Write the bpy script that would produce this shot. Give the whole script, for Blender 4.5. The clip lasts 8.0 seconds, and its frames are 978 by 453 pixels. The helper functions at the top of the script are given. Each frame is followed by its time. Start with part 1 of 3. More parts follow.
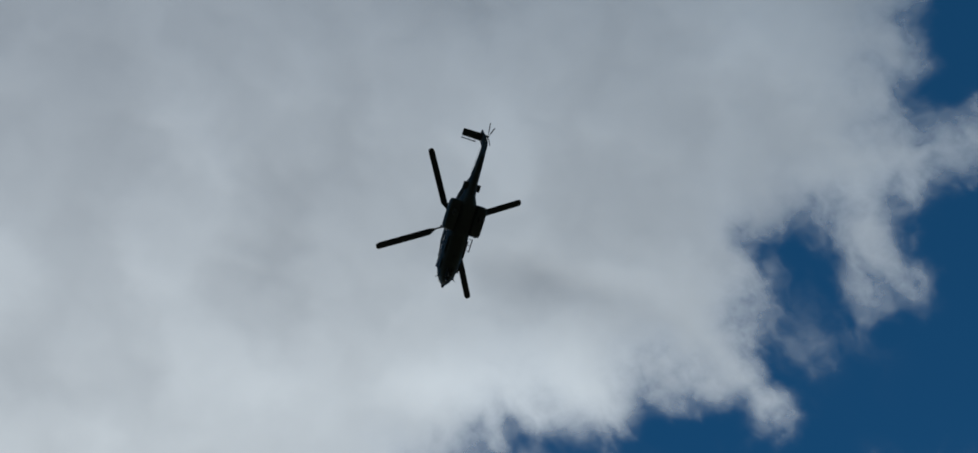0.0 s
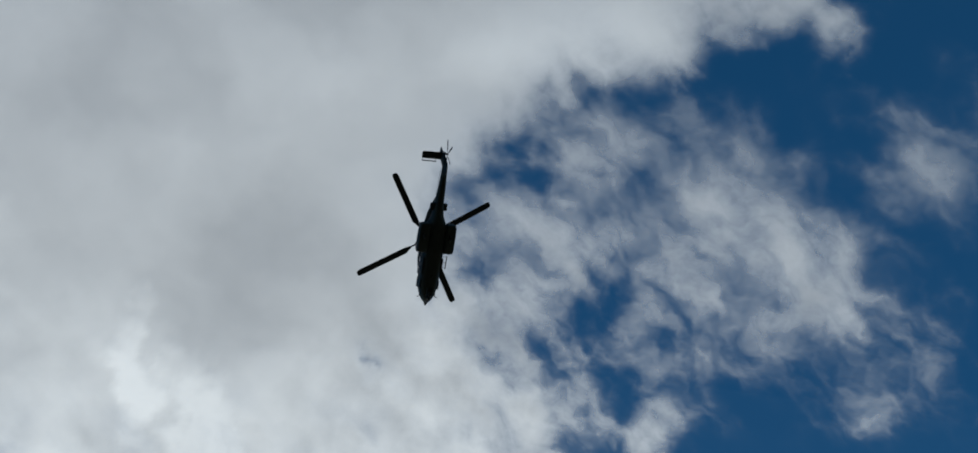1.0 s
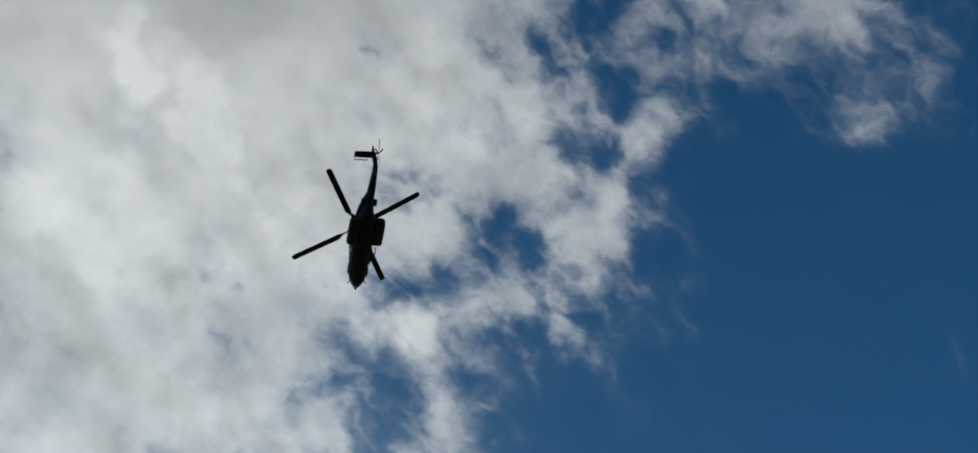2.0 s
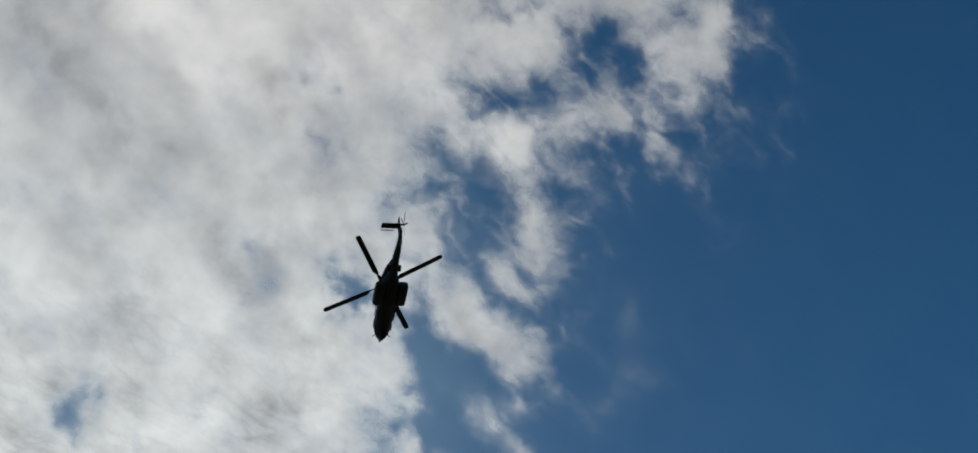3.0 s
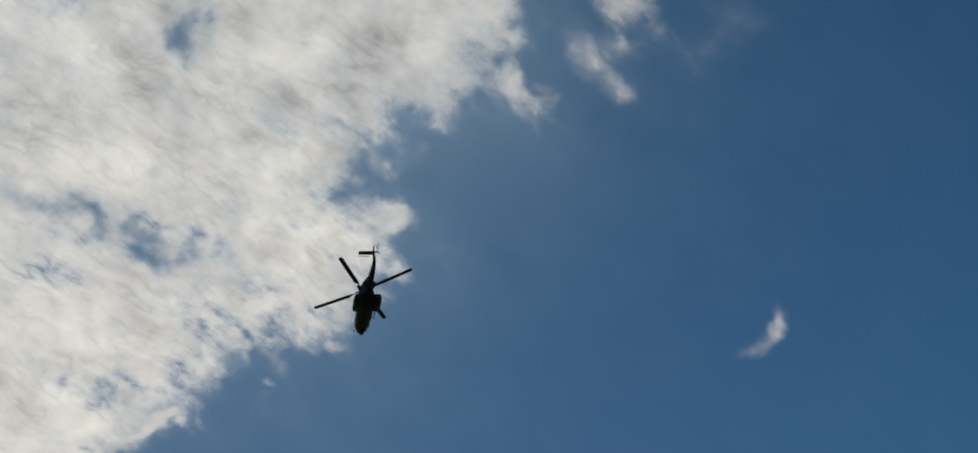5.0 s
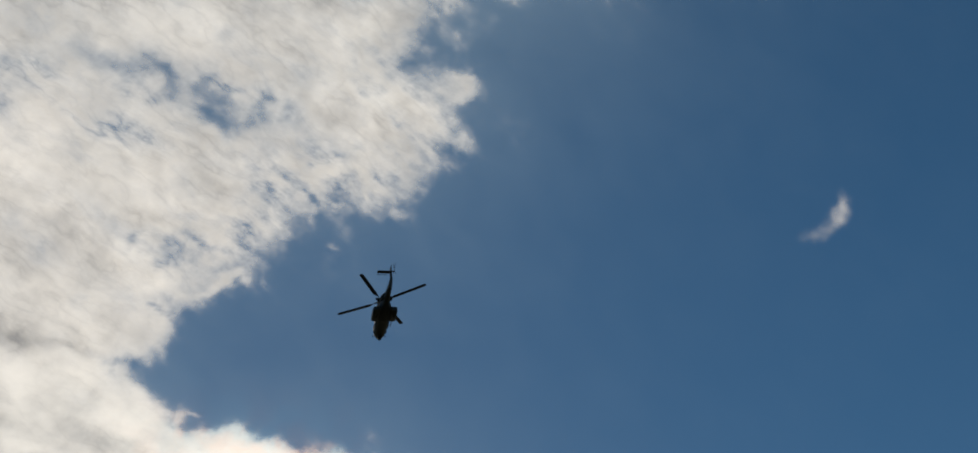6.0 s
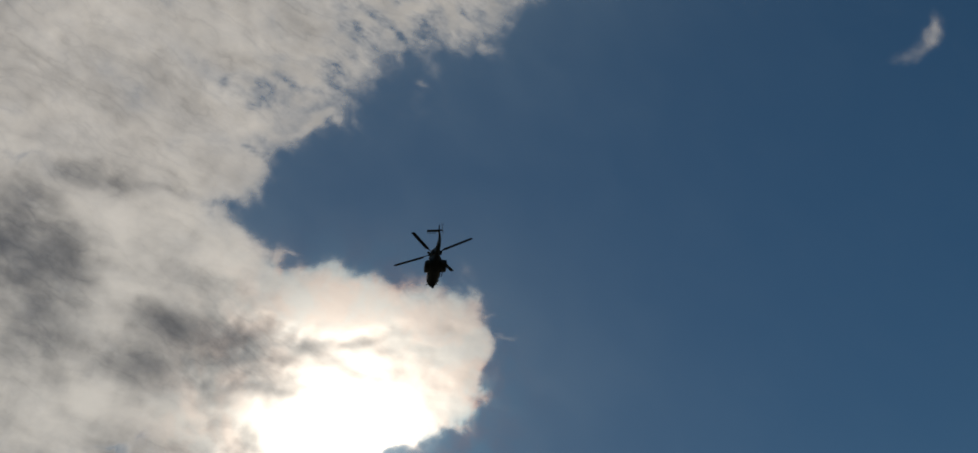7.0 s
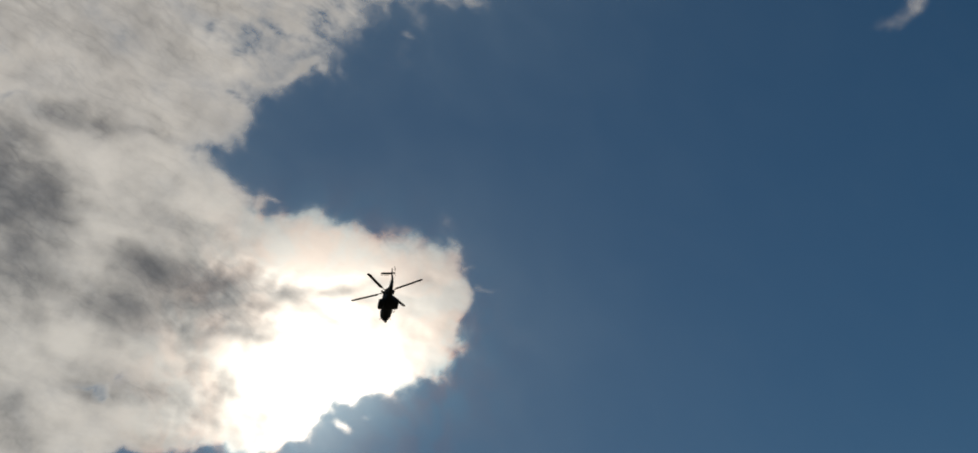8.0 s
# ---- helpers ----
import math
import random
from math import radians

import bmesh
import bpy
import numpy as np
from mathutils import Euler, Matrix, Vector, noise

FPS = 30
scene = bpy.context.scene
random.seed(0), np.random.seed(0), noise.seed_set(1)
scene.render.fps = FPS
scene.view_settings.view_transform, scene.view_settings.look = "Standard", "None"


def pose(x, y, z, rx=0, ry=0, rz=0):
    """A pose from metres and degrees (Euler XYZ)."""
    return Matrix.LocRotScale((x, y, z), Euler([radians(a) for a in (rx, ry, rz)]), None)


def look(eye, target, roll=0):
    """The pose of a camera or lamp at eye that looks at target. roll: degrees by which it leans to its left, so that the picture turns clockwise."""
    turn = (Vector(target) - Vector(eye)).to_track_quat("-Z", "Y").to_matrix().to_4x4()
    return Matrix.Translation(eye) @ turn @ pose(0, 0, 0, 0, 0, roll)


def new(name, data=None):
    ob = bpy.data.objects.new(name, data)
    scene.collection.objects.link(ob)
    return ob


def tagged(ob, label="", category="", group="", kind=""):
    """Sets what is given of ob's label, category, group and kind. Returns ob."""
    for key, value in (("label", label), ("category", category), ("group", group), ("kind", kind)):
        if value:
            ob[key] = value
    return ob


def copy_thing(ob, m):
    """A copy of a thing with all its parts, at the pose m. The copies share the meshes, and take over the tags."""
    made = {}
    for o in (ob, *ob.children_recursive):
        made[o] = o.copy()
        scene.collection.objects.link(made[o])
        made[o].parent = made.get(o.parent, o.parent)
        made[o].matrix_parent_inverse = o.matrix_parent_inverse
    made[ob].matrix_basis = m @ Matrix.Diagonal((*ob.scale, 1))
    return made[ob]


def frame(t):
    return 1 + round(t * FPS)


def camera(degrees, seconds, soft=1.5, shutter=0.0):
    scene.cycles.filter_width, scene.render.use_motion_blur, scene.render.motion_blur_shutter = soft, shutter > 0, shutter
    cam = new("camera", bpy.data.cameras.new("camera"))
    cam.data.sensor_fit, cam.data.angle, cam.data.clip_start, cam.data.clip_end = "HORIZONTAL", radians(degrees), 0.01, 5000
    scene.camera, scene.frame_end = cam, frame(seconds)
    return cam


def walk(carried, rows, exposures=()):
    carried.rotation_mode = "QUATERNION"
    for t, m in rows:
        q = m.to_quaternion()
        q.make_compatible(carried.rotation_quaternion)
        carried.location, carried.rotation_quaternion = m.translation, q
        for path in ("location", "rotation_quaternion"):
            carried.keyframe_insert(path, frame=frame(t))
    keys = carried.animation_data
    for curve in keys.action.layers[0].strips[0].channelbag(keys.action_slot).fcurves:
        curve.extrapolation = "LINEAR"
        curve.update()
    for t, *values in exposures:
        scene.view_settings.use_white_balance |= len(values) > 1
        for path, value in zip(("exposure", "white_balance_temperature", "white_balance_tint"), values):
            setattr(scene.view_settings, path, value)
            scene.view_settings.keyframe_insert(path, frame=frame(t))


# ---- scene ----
HUB = 162.74          # height of the rotor's tip plane over the ground
cam = camera(32.4, 8.0, soft=1.6)
PATH = [
    (0.0, pose(-1.85, 55.70, 5.36, 173.143, 19.683, -108.783)),
    (0.3, pose(-13.30, 55.83, 4.43, 172.150, 18.982, -103.869)),
    (0.5, pose(-20.70, 55.81, 3.85, 171.007, 19.018, -99.962)),
    (0.7, pose(-28.29, 55.78, 3.40, 167.869, 18.441, -99.886)),
    (0.9, pose(-35.69, 55.66, 2.94, 165.574, 18.894, -99.256)),
    (1.0, pose(-39.42, 55.60, 2.81, 164.266, 19.031, -99.805)),
    (1.2, pose(-46.57, 55.36, 2.43, 161.744, 19.362, -100.041)),
    (1.5, pose(-57.02, 54.86, 1.98, 158.219, 19.333, -100.409)),
    (1.7, pose(-64.09, 54.53, 1.99, 155.897, 19.157, -100.872)),
    (2.8, pose(-103.08, 52.20, 1.85, 147.144, 14.433, -102.875)),
    (3.0, pose(-109.91, 51.75, 1.49, 145.928, 13.963, -102.370)),
    (3.2, pose(-116.63, 51.31, 1.38, 144.322, 13.499, -101.804)),
    (3.5, pose(-126.75, 50.58, 1.36, 142.293, 12.299, -101.746)),
    (3.7, pose(-133.51, 50.08, 1.48, 140.546, 12.188, -100.891)),
    (4.0, pose(-143.67, 49.16, 1.73, 137.470, 11.722, -100.651)),
    (4.2, pose(-150.44, 48.38, 1.91, 136.370, 11.014, -100.910)),
    (4.5, pose(-160.61, 47.06, 2.22, 135.800, 11.811, -99.664)),
    (4.7, pose(-167.49, 46.31, 2.47, 134.757, 10.772, -101.061)),
    (5.8, pose(-207.06, 43.95, 2.62, 129.474, 7.681, -100.992)),
    (6.0, pose(-214.32, 43.37, 2.74, 128.519, 6.691, -101.069)),
    (6.2, pose(-221.62, 42.70, 2.96, 125.862, 7.956, -99.519)),
    (6.5, pose(-232.48, 41.75, 3.23, 124.312, 6.565, -99.088)),
    (6.7, pose(-239.67, 41.13, 3.38, 123.580, 6.867, -98.143)),
    (7.0, pose(-250.36, 40.28, 3.52, 122.981, 6.171, -97.513)),
    (7.2, pose(-257.42, 39.75, 3.54, 122.834, 5.437, -97.672)),
    (7.5, pose(-267.90, 39.11, 3.49, 122.574, 5.882, -97.693)),
    (7.8, pose(-278.24, 38.74, 3.34, 121.691, 5.091, -98.857)),
    (8.0, pose(-285.06, 38.57, 3.17, 121.016, 5.062, -98.882)),
]
# stops, kelvin and tint of the clip's own automatic exposure and white balance
walk(cam, PATH, [(0.0, -0.13, 5900, 5), (1.5, -0.48, 6000, 5), (3.0, -0.52, 6450, 9), (4.5, -0.64, 6720, 10.5), (6.0, -0.67, 7000, 12.5), (7.0, -1.31, 7050, 13.5), (8.0, -1.25, 7030, 13)])

# ---- sky and sun ----
SUN_ELEVATION, SUN_AZIMUTH = radians(26.0), radians(94.9)   # azimuth from +Y towards +X
SUN_WAY = Vector((math.sin(SUN_AZIMUTH) * math.cos(SUN_ELEVATION), math.cos(SUN_AZIMUTH) * math.cos(SUN_ELEVATION), math.sin(SUN_ELEVATION)))
world = bpy.data.worlds.new("sky")
world.use_nodes = True
scene.world = world
sky = world.node_tree.nodes.new("ShaderNodeTexSky")
sky.sky_type, sky.sun_disc = "NISHITA", False
sky.sun_elevation, sky.sun_rotation = SUN_ELEVATION, SUN_AZIMUTH
sky.altitude, sky.air_density, sky.dust_density, sky.ozone_density = 500.0, 1.0, 0.05, 2.0
richer = world.node_tree.nodes.new("ShaderNodeHueSaturation")
richer.inputs["Saturation"].default_value, richer.inputs["Hue"].default_value = 1.31, 0.4945
world.node_tree.links.new(sky.outputs[0], richer.inputs["Color"])
world.node_tree.links.new(richer.outputs[0], world.node_tree.nodes["Background"].inputs[0])
world.node_tree.nodes["Background"].inputs[1].default_value = 0.071
sun = new("sun", bpy.data.lights.new("sun", "SUN"))
sun.data.energy, sun.data.angle, sun.data.color = 5.0, radians(0.53), (1.0, 0.92, 0.81)
sun.matrix_world = look(SUN_WAY * 900, (0, 0, 0))


# ---- materials ----
class Nodes:
    """Short hand for building one material."""

    def __init__(self, name):
        self.mat = bpy.data.materials.new(name)
        self.mat.use_nodes = True
        self.tree = self.mat.node_tree
        self.tree.nodes.clear()

    def add(self, kind, sets=(), **links):
        node = self.tree.nodes.new(kind)
        for key, value in dict(sets).items():
            setattr_safe(node, key, value)
        for key, value in links.items():
            sock = node.inputs[int(key[1:])] if key[0] == "i" and key[1:].isdigit() else node.inputs[key]
            if isinstance(value, bpy.types.NodeSocket):
                self.tree.links.new(value, sock)
            else:
                sock.default_value = value
        return node

    def math(self, op, a, b=0.0, c=0.0, clamp=False):
        node = self.add("ShaderNodeMath", i0=a, i1=b, i2=c)
        node.operation, node.use_clamp = op, clamp
        return node.outputs[0]

    def noise(self, vector, scale, detail=6.0, rough=0.55, distortion=0.0):
        node = self.add("ShaderNodeTexNoise", Vector=vector, Scale=scale, Detail=detail, Roughness=rough, Distortion=distortion)
        return node.outputs[0]

    def shift(self, vector, color, amount):
        """The vector moved by a noise's colour, amount at most to either side."""
        near = self.add("ShaderNodeVectorMath", i0=color, i1=(0.5, 0.5, 0.5))
        near.operation = "SUBTRACT"
        moved = self.add("ShaderNodeVectorMath", i0=near.outputs[0], i1=(2 * amount, 2 * amount, 0.0), i2=vector)
        moved.operation = "MULTIPLY_ADD"
        return moved.outputs[0]

    def mix_color(self, fac, a, b):
        node = self.add("ShaderNodeMix")
        node.data_type = "RGBA"
        for sock, value in ((node.inputs[0], fac), (node.inputs[6], a), (node.inputs[7], b)):
            if isinstance(value, bpy.types.NodeSocket):
                self.tree.links.new(value, sock)
            else:
                sock.default_value = value
        return node.outputs[2]

    def tinted(self, a, b, amount):
        node = self.add("ShaderNodeMix", i0=amount)
        node.data_type, node.blend_type = "RGBA", "MULTIPLY"
        self.tree.links.new(a, node.inputs[6])
        self.tree.links.new(b, node.inputs[7])
        return node.outputs[2]

    def finish(self, shader):
        out = self.tree.nodes.new("ShaderNodeOutputMaterial")
        self.tree.links.new(shader, out.inputs[0])
        return self.mat


def paint(name, base, worn, rough=0.55, metal=0.0, scale=3.0, bump=0.02):
    """A matt coat with stains at two scales, fine grain and a faint relief."""
    n = Nodes(name)
    place = n.add("ShaderNodeTexCoord").outputs["Object"]
    big = n.noise(place, scale * 0.35, 4.0, 0.6)
    fine = n.noise(place, scale * 9.0, 5.0, 0.6)
    stain = n.math("MULTIPLY", n.math("SUBTRACT", big, 0.42, clamp=True), 3.0, clamp=True)
    grain = n.math("MULTIPLY", fine, 0.35)
    color = n.mix_color(n.math("ADD", n.math("MULTIPLY", stain, 0.6), grain, clamp=True), (*base, 1), (*worn, 1))
    rel = n.add("ShaderNodeBump", Strength=0.25, Distance=bump, Height=fine)
    bsdf = n.add("ShaderNodeBsdfPrincipled", Metallic=metal, Normal=rel.outputs[0])
    n.tree.links.new(color, bsdf.inputs["Base Color"])
    n.tree.links.new(n.math("ADD", n.math("MULTIPLY", big, 0.25), rough - 0.12), bsdf.inputs["Roughness"])
    return n.finish(bsdf.outputs[0])


def pane_glass(name):
    n = Nodes(name)
    bsdf = n.add("ShaderNodeBsdfPrincipled", Roughness=0.06, IOR=1.5)
    place = n.add("ShaderNodeTexCoord").outputs["Object"]
    n.tree.links.new(n.mix_color(n.noise(place, 2.0), (0.012, 0.016, 0.018, 1), (0.03, 0.036, 0.04, 1)), bsdf.inputs["Base Color"])
    return n.finish(bsdf.outputs[0])


THINNING = 0.17        # how softly a cloud thins out past its rim


def cloud_vapour(name, bright=(0.97, 0.97, 0.95)):
    """Water vapour: thin parts let the sky through, thicker parts scatter the sun on, most of it forwards, and grow grey with depth."""
    n = Nodes(name)
    uv = n.add("ShaderNodeUVMap").outputs[0]
    cover = n.add("ShaderNodeAttribute", {"attribute_name": "cover"}).outputs["Fac"]
    depth = n.add("ShaderNodeAttribute", {"attribute_name": "depth"}).outputs["Fac"]
    streak = n.add("ShaderNodeAttribute", {"attribute_name": "streak"}).outputs["Fac"]
    ragged = n.add("ShaderNodeAttribute", {"attribute_name": "ragged"}).outputs["Fac"]
    sun_tint = n.add("ShaderNodeAttribute", {"attribute_name": "sun_tint"}).outputs["Fac"]
    bend = n.add("ShaderNodeTexNoise", Vector=uv, Scale=4.0, Detail=3.0, Roughness=0.5).outputs[1]
    curl = n.add("ShaderNodeTexNoise", Vector=uv, Scale=15.0, Detail=3.0, Roughness=0.55).outputs[1]
    bent = n.shift(n.shift(uv, bend, 0.11), curl, 0.028)
    swept = n.add("ShaderNodeMapping", Vector=bent, Rotation=(0, 0, radians(36))).outputs[0]
    swept = n.add("ShaderNodeMapping", Vector=swept, Scale=(0.66, 1.2, 1.0)).outputs[0]
    puffs = n.noise(swept, 6.5, 8.0, 0.5)
    drawn = n.add("ShaderNodeMapping", Vector=n.shift(uv, bend, 0.05), Rotation=(0, 0, radians(20))).outputs[0]
    drawn = n.add("ShaderNodeMapping", Vector=drawn, Scale=(0.48, 1.2, 1.0)).outputs[0]
    streaks = n.noise(drawn, 8.5, 8.0, 0.52, 0.0)
    grain = n.math("ADD", n.math("MULTIPLY", puffs, n.math("SUBTRACT", 1.0, streak)), n.math("MULTIPLY", streaks, streak))
    split = n.noise(drawn, 6.5, 5.0, 0.55, 0.0)
    split = n.math("POWER", n.math("SUBTRACT", 1.0, n.math("ABSOLUTE", n.math("MULTIPLY", n.math("SUBTRACT", split, 0.5), 2.0))), 7.0)
    where = n.math("MULTIPLY", n.math("SUBTRACT", n.noise(uv, 3.2, 3.0, 0.5), 0.5), 7.0, clamp=True)
    frayed = n.noise(n.add("ShaderNodeMapping", Vector=n.shift(uv, curl, 0.012), Rotation=(0, 0, radians(28)), Scale=(0.7, 1.1, 1.0)).outputs[0], 30.0, 5.0, 0.55)
    fine = n.math("MULTIPLY", n.math("SUBTRACT", frayed, 0.5), n.math("ADD", 0.12, n.math("MULTIPLY", streak, 0.15)))
    swing = n.math("SUBTRACT", n.math("MULTIPLY", n.math("ADD", n.math("SUBTRACT", grain, 0.5), fine), ragged), n.math("MULTIPLY", n.math("MULTIPLY", split, where), n.math("MULTIPLY", streak, 0.6)))
    rise = n.math("EXPONENT", n.math("MULTIPLY", n.math("ADD", cover, swing), 1.0 / THINNING))
    c = n.math("MULTIPLY", n.math("LOGARITHM", n.math("ADD", rise, 1.0), math.e), THINNING)
    tau = n.math("MULTIPLY", n.math("POWER", c, 1.5), 1.4)
    body = n.math("SUBTRACT", 1.0, n.math("EXPONENT", n.math("MULTIPLY", tau, -1.0)))
    billow = n.noise(uv, 4.5, 8.0, 0.58, 0.1)
    ripple = n.noise(drawn, 26.0, 4.0, 0.5, 0.0)
    ridged = n.math("MULTIPLY", n.math("SUBTRACT", ripple, 0.5), n.math("MULTIPLY", streak, 0.8))
    crease = n.noise(drawn, 10.0, 4.0, 0.5)
    crease = n.math("POWER", n.math("SUBTRACT", 1.0, n.math("ABSOLUTE", n.math("MULTIPLY", n.math("SUBTRACT", crease, 0.5), 2.0))), 12.0)
    ridged = n.math("ADD", ridged, n.math("MULTIPLY", crease, n.math("MULTIPLY", streak, 0.6)))
    folds = n.math("ADD", ridged, n.math("ADD", n.math("MULTIPLY", n.math("SUBTRACT", billow, 0.5), 3.4), n.math("MULTIPLY", n.math("SUBTRACT", grain, 0.5), 2.2)))
    thick = n.math("MAXIMUM", n.math("MULTIPLY", c, n.math("ADD", n.math("MULTIPLY", folds, n.math("MINIMUM", n.math("MULTIPLY", n.math("MULTIPLY", ragged, ragged), 0.32), 1.0)), 1.0)), 0.0)
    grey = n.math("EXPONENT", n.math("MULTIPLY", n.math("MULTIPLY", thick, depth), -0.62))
    # shading of thick vapour set in the colour, its dark end tinted like skylight
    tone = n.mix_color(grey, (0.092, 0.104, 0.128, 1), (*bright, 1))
    # pink and pale blue sunlight colours, multiplied into the cloud's own tone
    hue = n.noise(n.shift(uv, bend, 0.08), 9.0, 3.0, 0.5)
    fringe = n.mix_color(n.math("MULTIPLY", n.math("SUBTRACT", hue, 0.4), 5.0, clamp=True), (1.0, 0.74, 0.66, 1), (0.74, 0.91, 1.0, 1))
    tone = n.tinted(tone, fringe, sun_tint)
    soft = n.add("ShaderNodeBsdfTranslucent", Color=tone)
    ahead = n.add("ShaderNodeBsdfRefraction", Color=tone, Roughness=0.57, IOR=1.2)
    scatter = n.add("ShaderNodeMixShader", Fac=0.014, i1=soft.outputs[0], i2=ahead.outputs[0])
    clear = n.add("ShaderNodeBsdfTransparent")
    return n.finish(n.add("ShaderNodeMixShader", Fac=body, i1=clear.outputs[0], i2=scatter.outputs[0]).outputs[0])


def field(name):
    n = Nodes(name)
    place = n.add("ShaderNodeTexCoord").outputs["Object"]
    color = n.mix_color(n.noise(place, 0.02, 8.0, 0.6), (0.022, 0.032, 0.014, 1), (0.05, 0.048, 0.03, 1))
    rel = n.add("ShaderNodeBump", Strength=0.6, Distance=0.1, Height=n.noise(place, 6.0, 6.0))
    bsdf = n.add("ShaderNodeBsdfPrincipled", Roughness=0.95, Normal=rel.outputs[0])
    n.tree.links.new(color, bsdf.inputs["Base Color"])
    return n.finish(bsdf.outputs[0])


def leaf_green(name):
    n = Nodes(name)
    vary = n.add("ShaderNodeNewGeometry").outputs["Random Per Island"]
    color = n.mix_color(vary, (0.028, 0.048, 0.014, 1), (0.075, 0.10, 0.03, 1))
    top = n.add("ShaderNodeBsdfPrincipled", Roughness=0.5)
    n.tree.links.new(color, top.inputs["Base Color"])
    under = n.add("ShaderNodeBsdfTranslucent", Color=color)
    return n.finish(n.add("ShaderNodeMixShader", Fac=0.3, i1=top.outputs[0], i2=under.outputs[0]).outputs[0])


def setattr_safe(node, key, value):
    if key == "attribute_name":
        node.attribute_name = value


GREEN = paint("dark_green_paint", (0.011, 0.014, 0.013), (0.026, 0.029, 0.025))
BLACK = paint("black_composite", (0.009, 0.009, 0.01), (0.02, 0.02, 0.021), 0.6)
STEEL = paint("dull_steel", (0.06, 0.06, 0.065), (0.12, 0.115, 0.11), 0.5, 0.8)
SOOT = paint("sooty_metal", (0.03, 0.026, 0.022), (0.08, 0.065, 0.05), 0.7, 0.5)
RUBBER = paint("rubber", (0.015, 0.015, 0.015), (0.03, 0.03, 0.03), 0.85)
BARK = paint("bark", (0.05, 0.038, 0.028), (0.11, 0.09, 0.07), 0.9, 0.0, 6.0, 0.05)
LEAF = leaf_green("leaf_green")
GLASS = pane_glass("tinted_glazing")
VAPOUR = cloud_vapour("cloud_vapour")
HAZE = cloud_vapour("thin_haze", (0.62, 0.85, 1.0))
FIELD = field("short_grass")


# ---- helpers of the build ----
def mesh_of(bm, name, material, smooth=True):
    bmesh.ops.recalc_face_normals(bm, faces=bm.faces)
    me = bpy.data.meshes.new(name)
    bm.to_mesh(me)
    bm.free()
    me.materials.append(material)
    if smooth:
        me.shade_smooth()
        me.set_sharp_from_angle(angle=radians(38))
    return me


def part(name, bm, material, parent, label="", at=None):
    ob = new(name, mesh_of(bm, name, material))
    ob.parent = parent
    if at is not None:
        ob.matrix_basis = at
    return tagged(ob, label)


def loft(sections, segments=28):
    """A skin through superellipse rings: (x, y, z, half width, half height, squareness)."""
    bm = bmesh.new()
    rings = []
    for x, y, z, w, h, e in sections:
        ring = []
        for i in range(segments):
            a = 2 * math.pi * i / segments
            c, s = math.cos(a), math.sin(a)
            ring.append(bm.verts.new((x, y + w * math.copysign(abs(c) ** (2 / e), c), z + h * math.copysign(abs(s) ** (2 / e), s))))
        rings.append(ring)
    for a, b in zip(rings, rings[1:]):
        for i in range(segments):
            j = (i + 1) % segments
            bm.faces.new((a[i], a[j], b[j], b[i]))
    bm.faces.new(rings[0])
    bm.faces.new(rings[-1])
    return bm


def box(sx, sy, sz, at=(0, 0, 0), bevel=0.03, bm=None):
    own = bmesh.new()
    bmesh.ops.create_cube(own, size=1.0, matrix=Matrix.Translation(at) @ Matrix.Diagonal((sx, sy, sz, 1)))
    if bevel:
        bmesh.ops.bevel(own, geom=own.edges[:], offset=min(bevel, 0.4 * min(sx, sy, sz)), segments=2, affect="EDGES", profile=0.6)
    return joined(bm, own)


def joined(bm, own):
    if bm is None:
        return own
    me = bpy.data.meshes.new("tmp")
    own.to_mesh(me)
    own.free()
    bm.from_mesh(me)
    bpy.data.meshes.remove(me)
    return bm


def rod(a, b, r0, r1=None, segments=12, bm=None):
    """A round bar from a to b."""
    a, b = Vector(a), Vector(b)
    own = bmesh.new()
    turn = (b - a).to_track_quat("Z", "Y").to_matrix().to_4x4()
    bmesh.ops.create_cone(own, cap_ends=True, segments=segments, radius1=r0, radius2=r0 if r1 is None else r1, depth=(b - a).length,
                          matrix=Matrix.Translation((a + b) / 2) @ turn)
    return joined(bm, own)


def wing(stations, points=14):
    """An aerofoil skin along stations: (place of the leading edge, chord, thickness ratio, chord direction, thickness direction)."""
    bm = bmesh.new()
    rings = []
    for lead, chord, ratio, back, up in stations:
        lead, back, up = Vector(lead), Vector(back), Vector(up)
        ring = []
        for i in range(points):
            a = 2 * math.pi * i / points
            f = 0.5 - 0.5 * math.cos(a)
            t = ratio * 2.6 * (math.sqrt(f) * 0.55 * (1 - f) + 0.06 * f * (1 - f) + 0.012)
            ring.append(bm.verts.new(lead + back * (f * chord) + up * (t * chord * (1 if a < math.pi else -1))))
        rings.append(ring)
    for a, b in zip(rings, rings[1:]):
        for i in range(points):
            j = (i + 1) % points
            bm.faces.new((a[i], a[j], b[j], b[i]))
    bm.faces.new(rings[0])
    bm.faces.new(rings[-1])
    bmesh.ops.remove_doubles(bm, verts=bm.verts, dist=0.0005)
    return bm


# ---- ground ----
def build_ground():
    bm = bmesh.new()
    bmesh.ops.create_circle(bm, cap_ends=True, segments=96, radius=4900.0)
    ob = new("ground", mesh_of(bm, "ground", FIELD, False))
    tagged(ob, "flat open field of short dry grass", "ground", kind="structure")


build_ground()


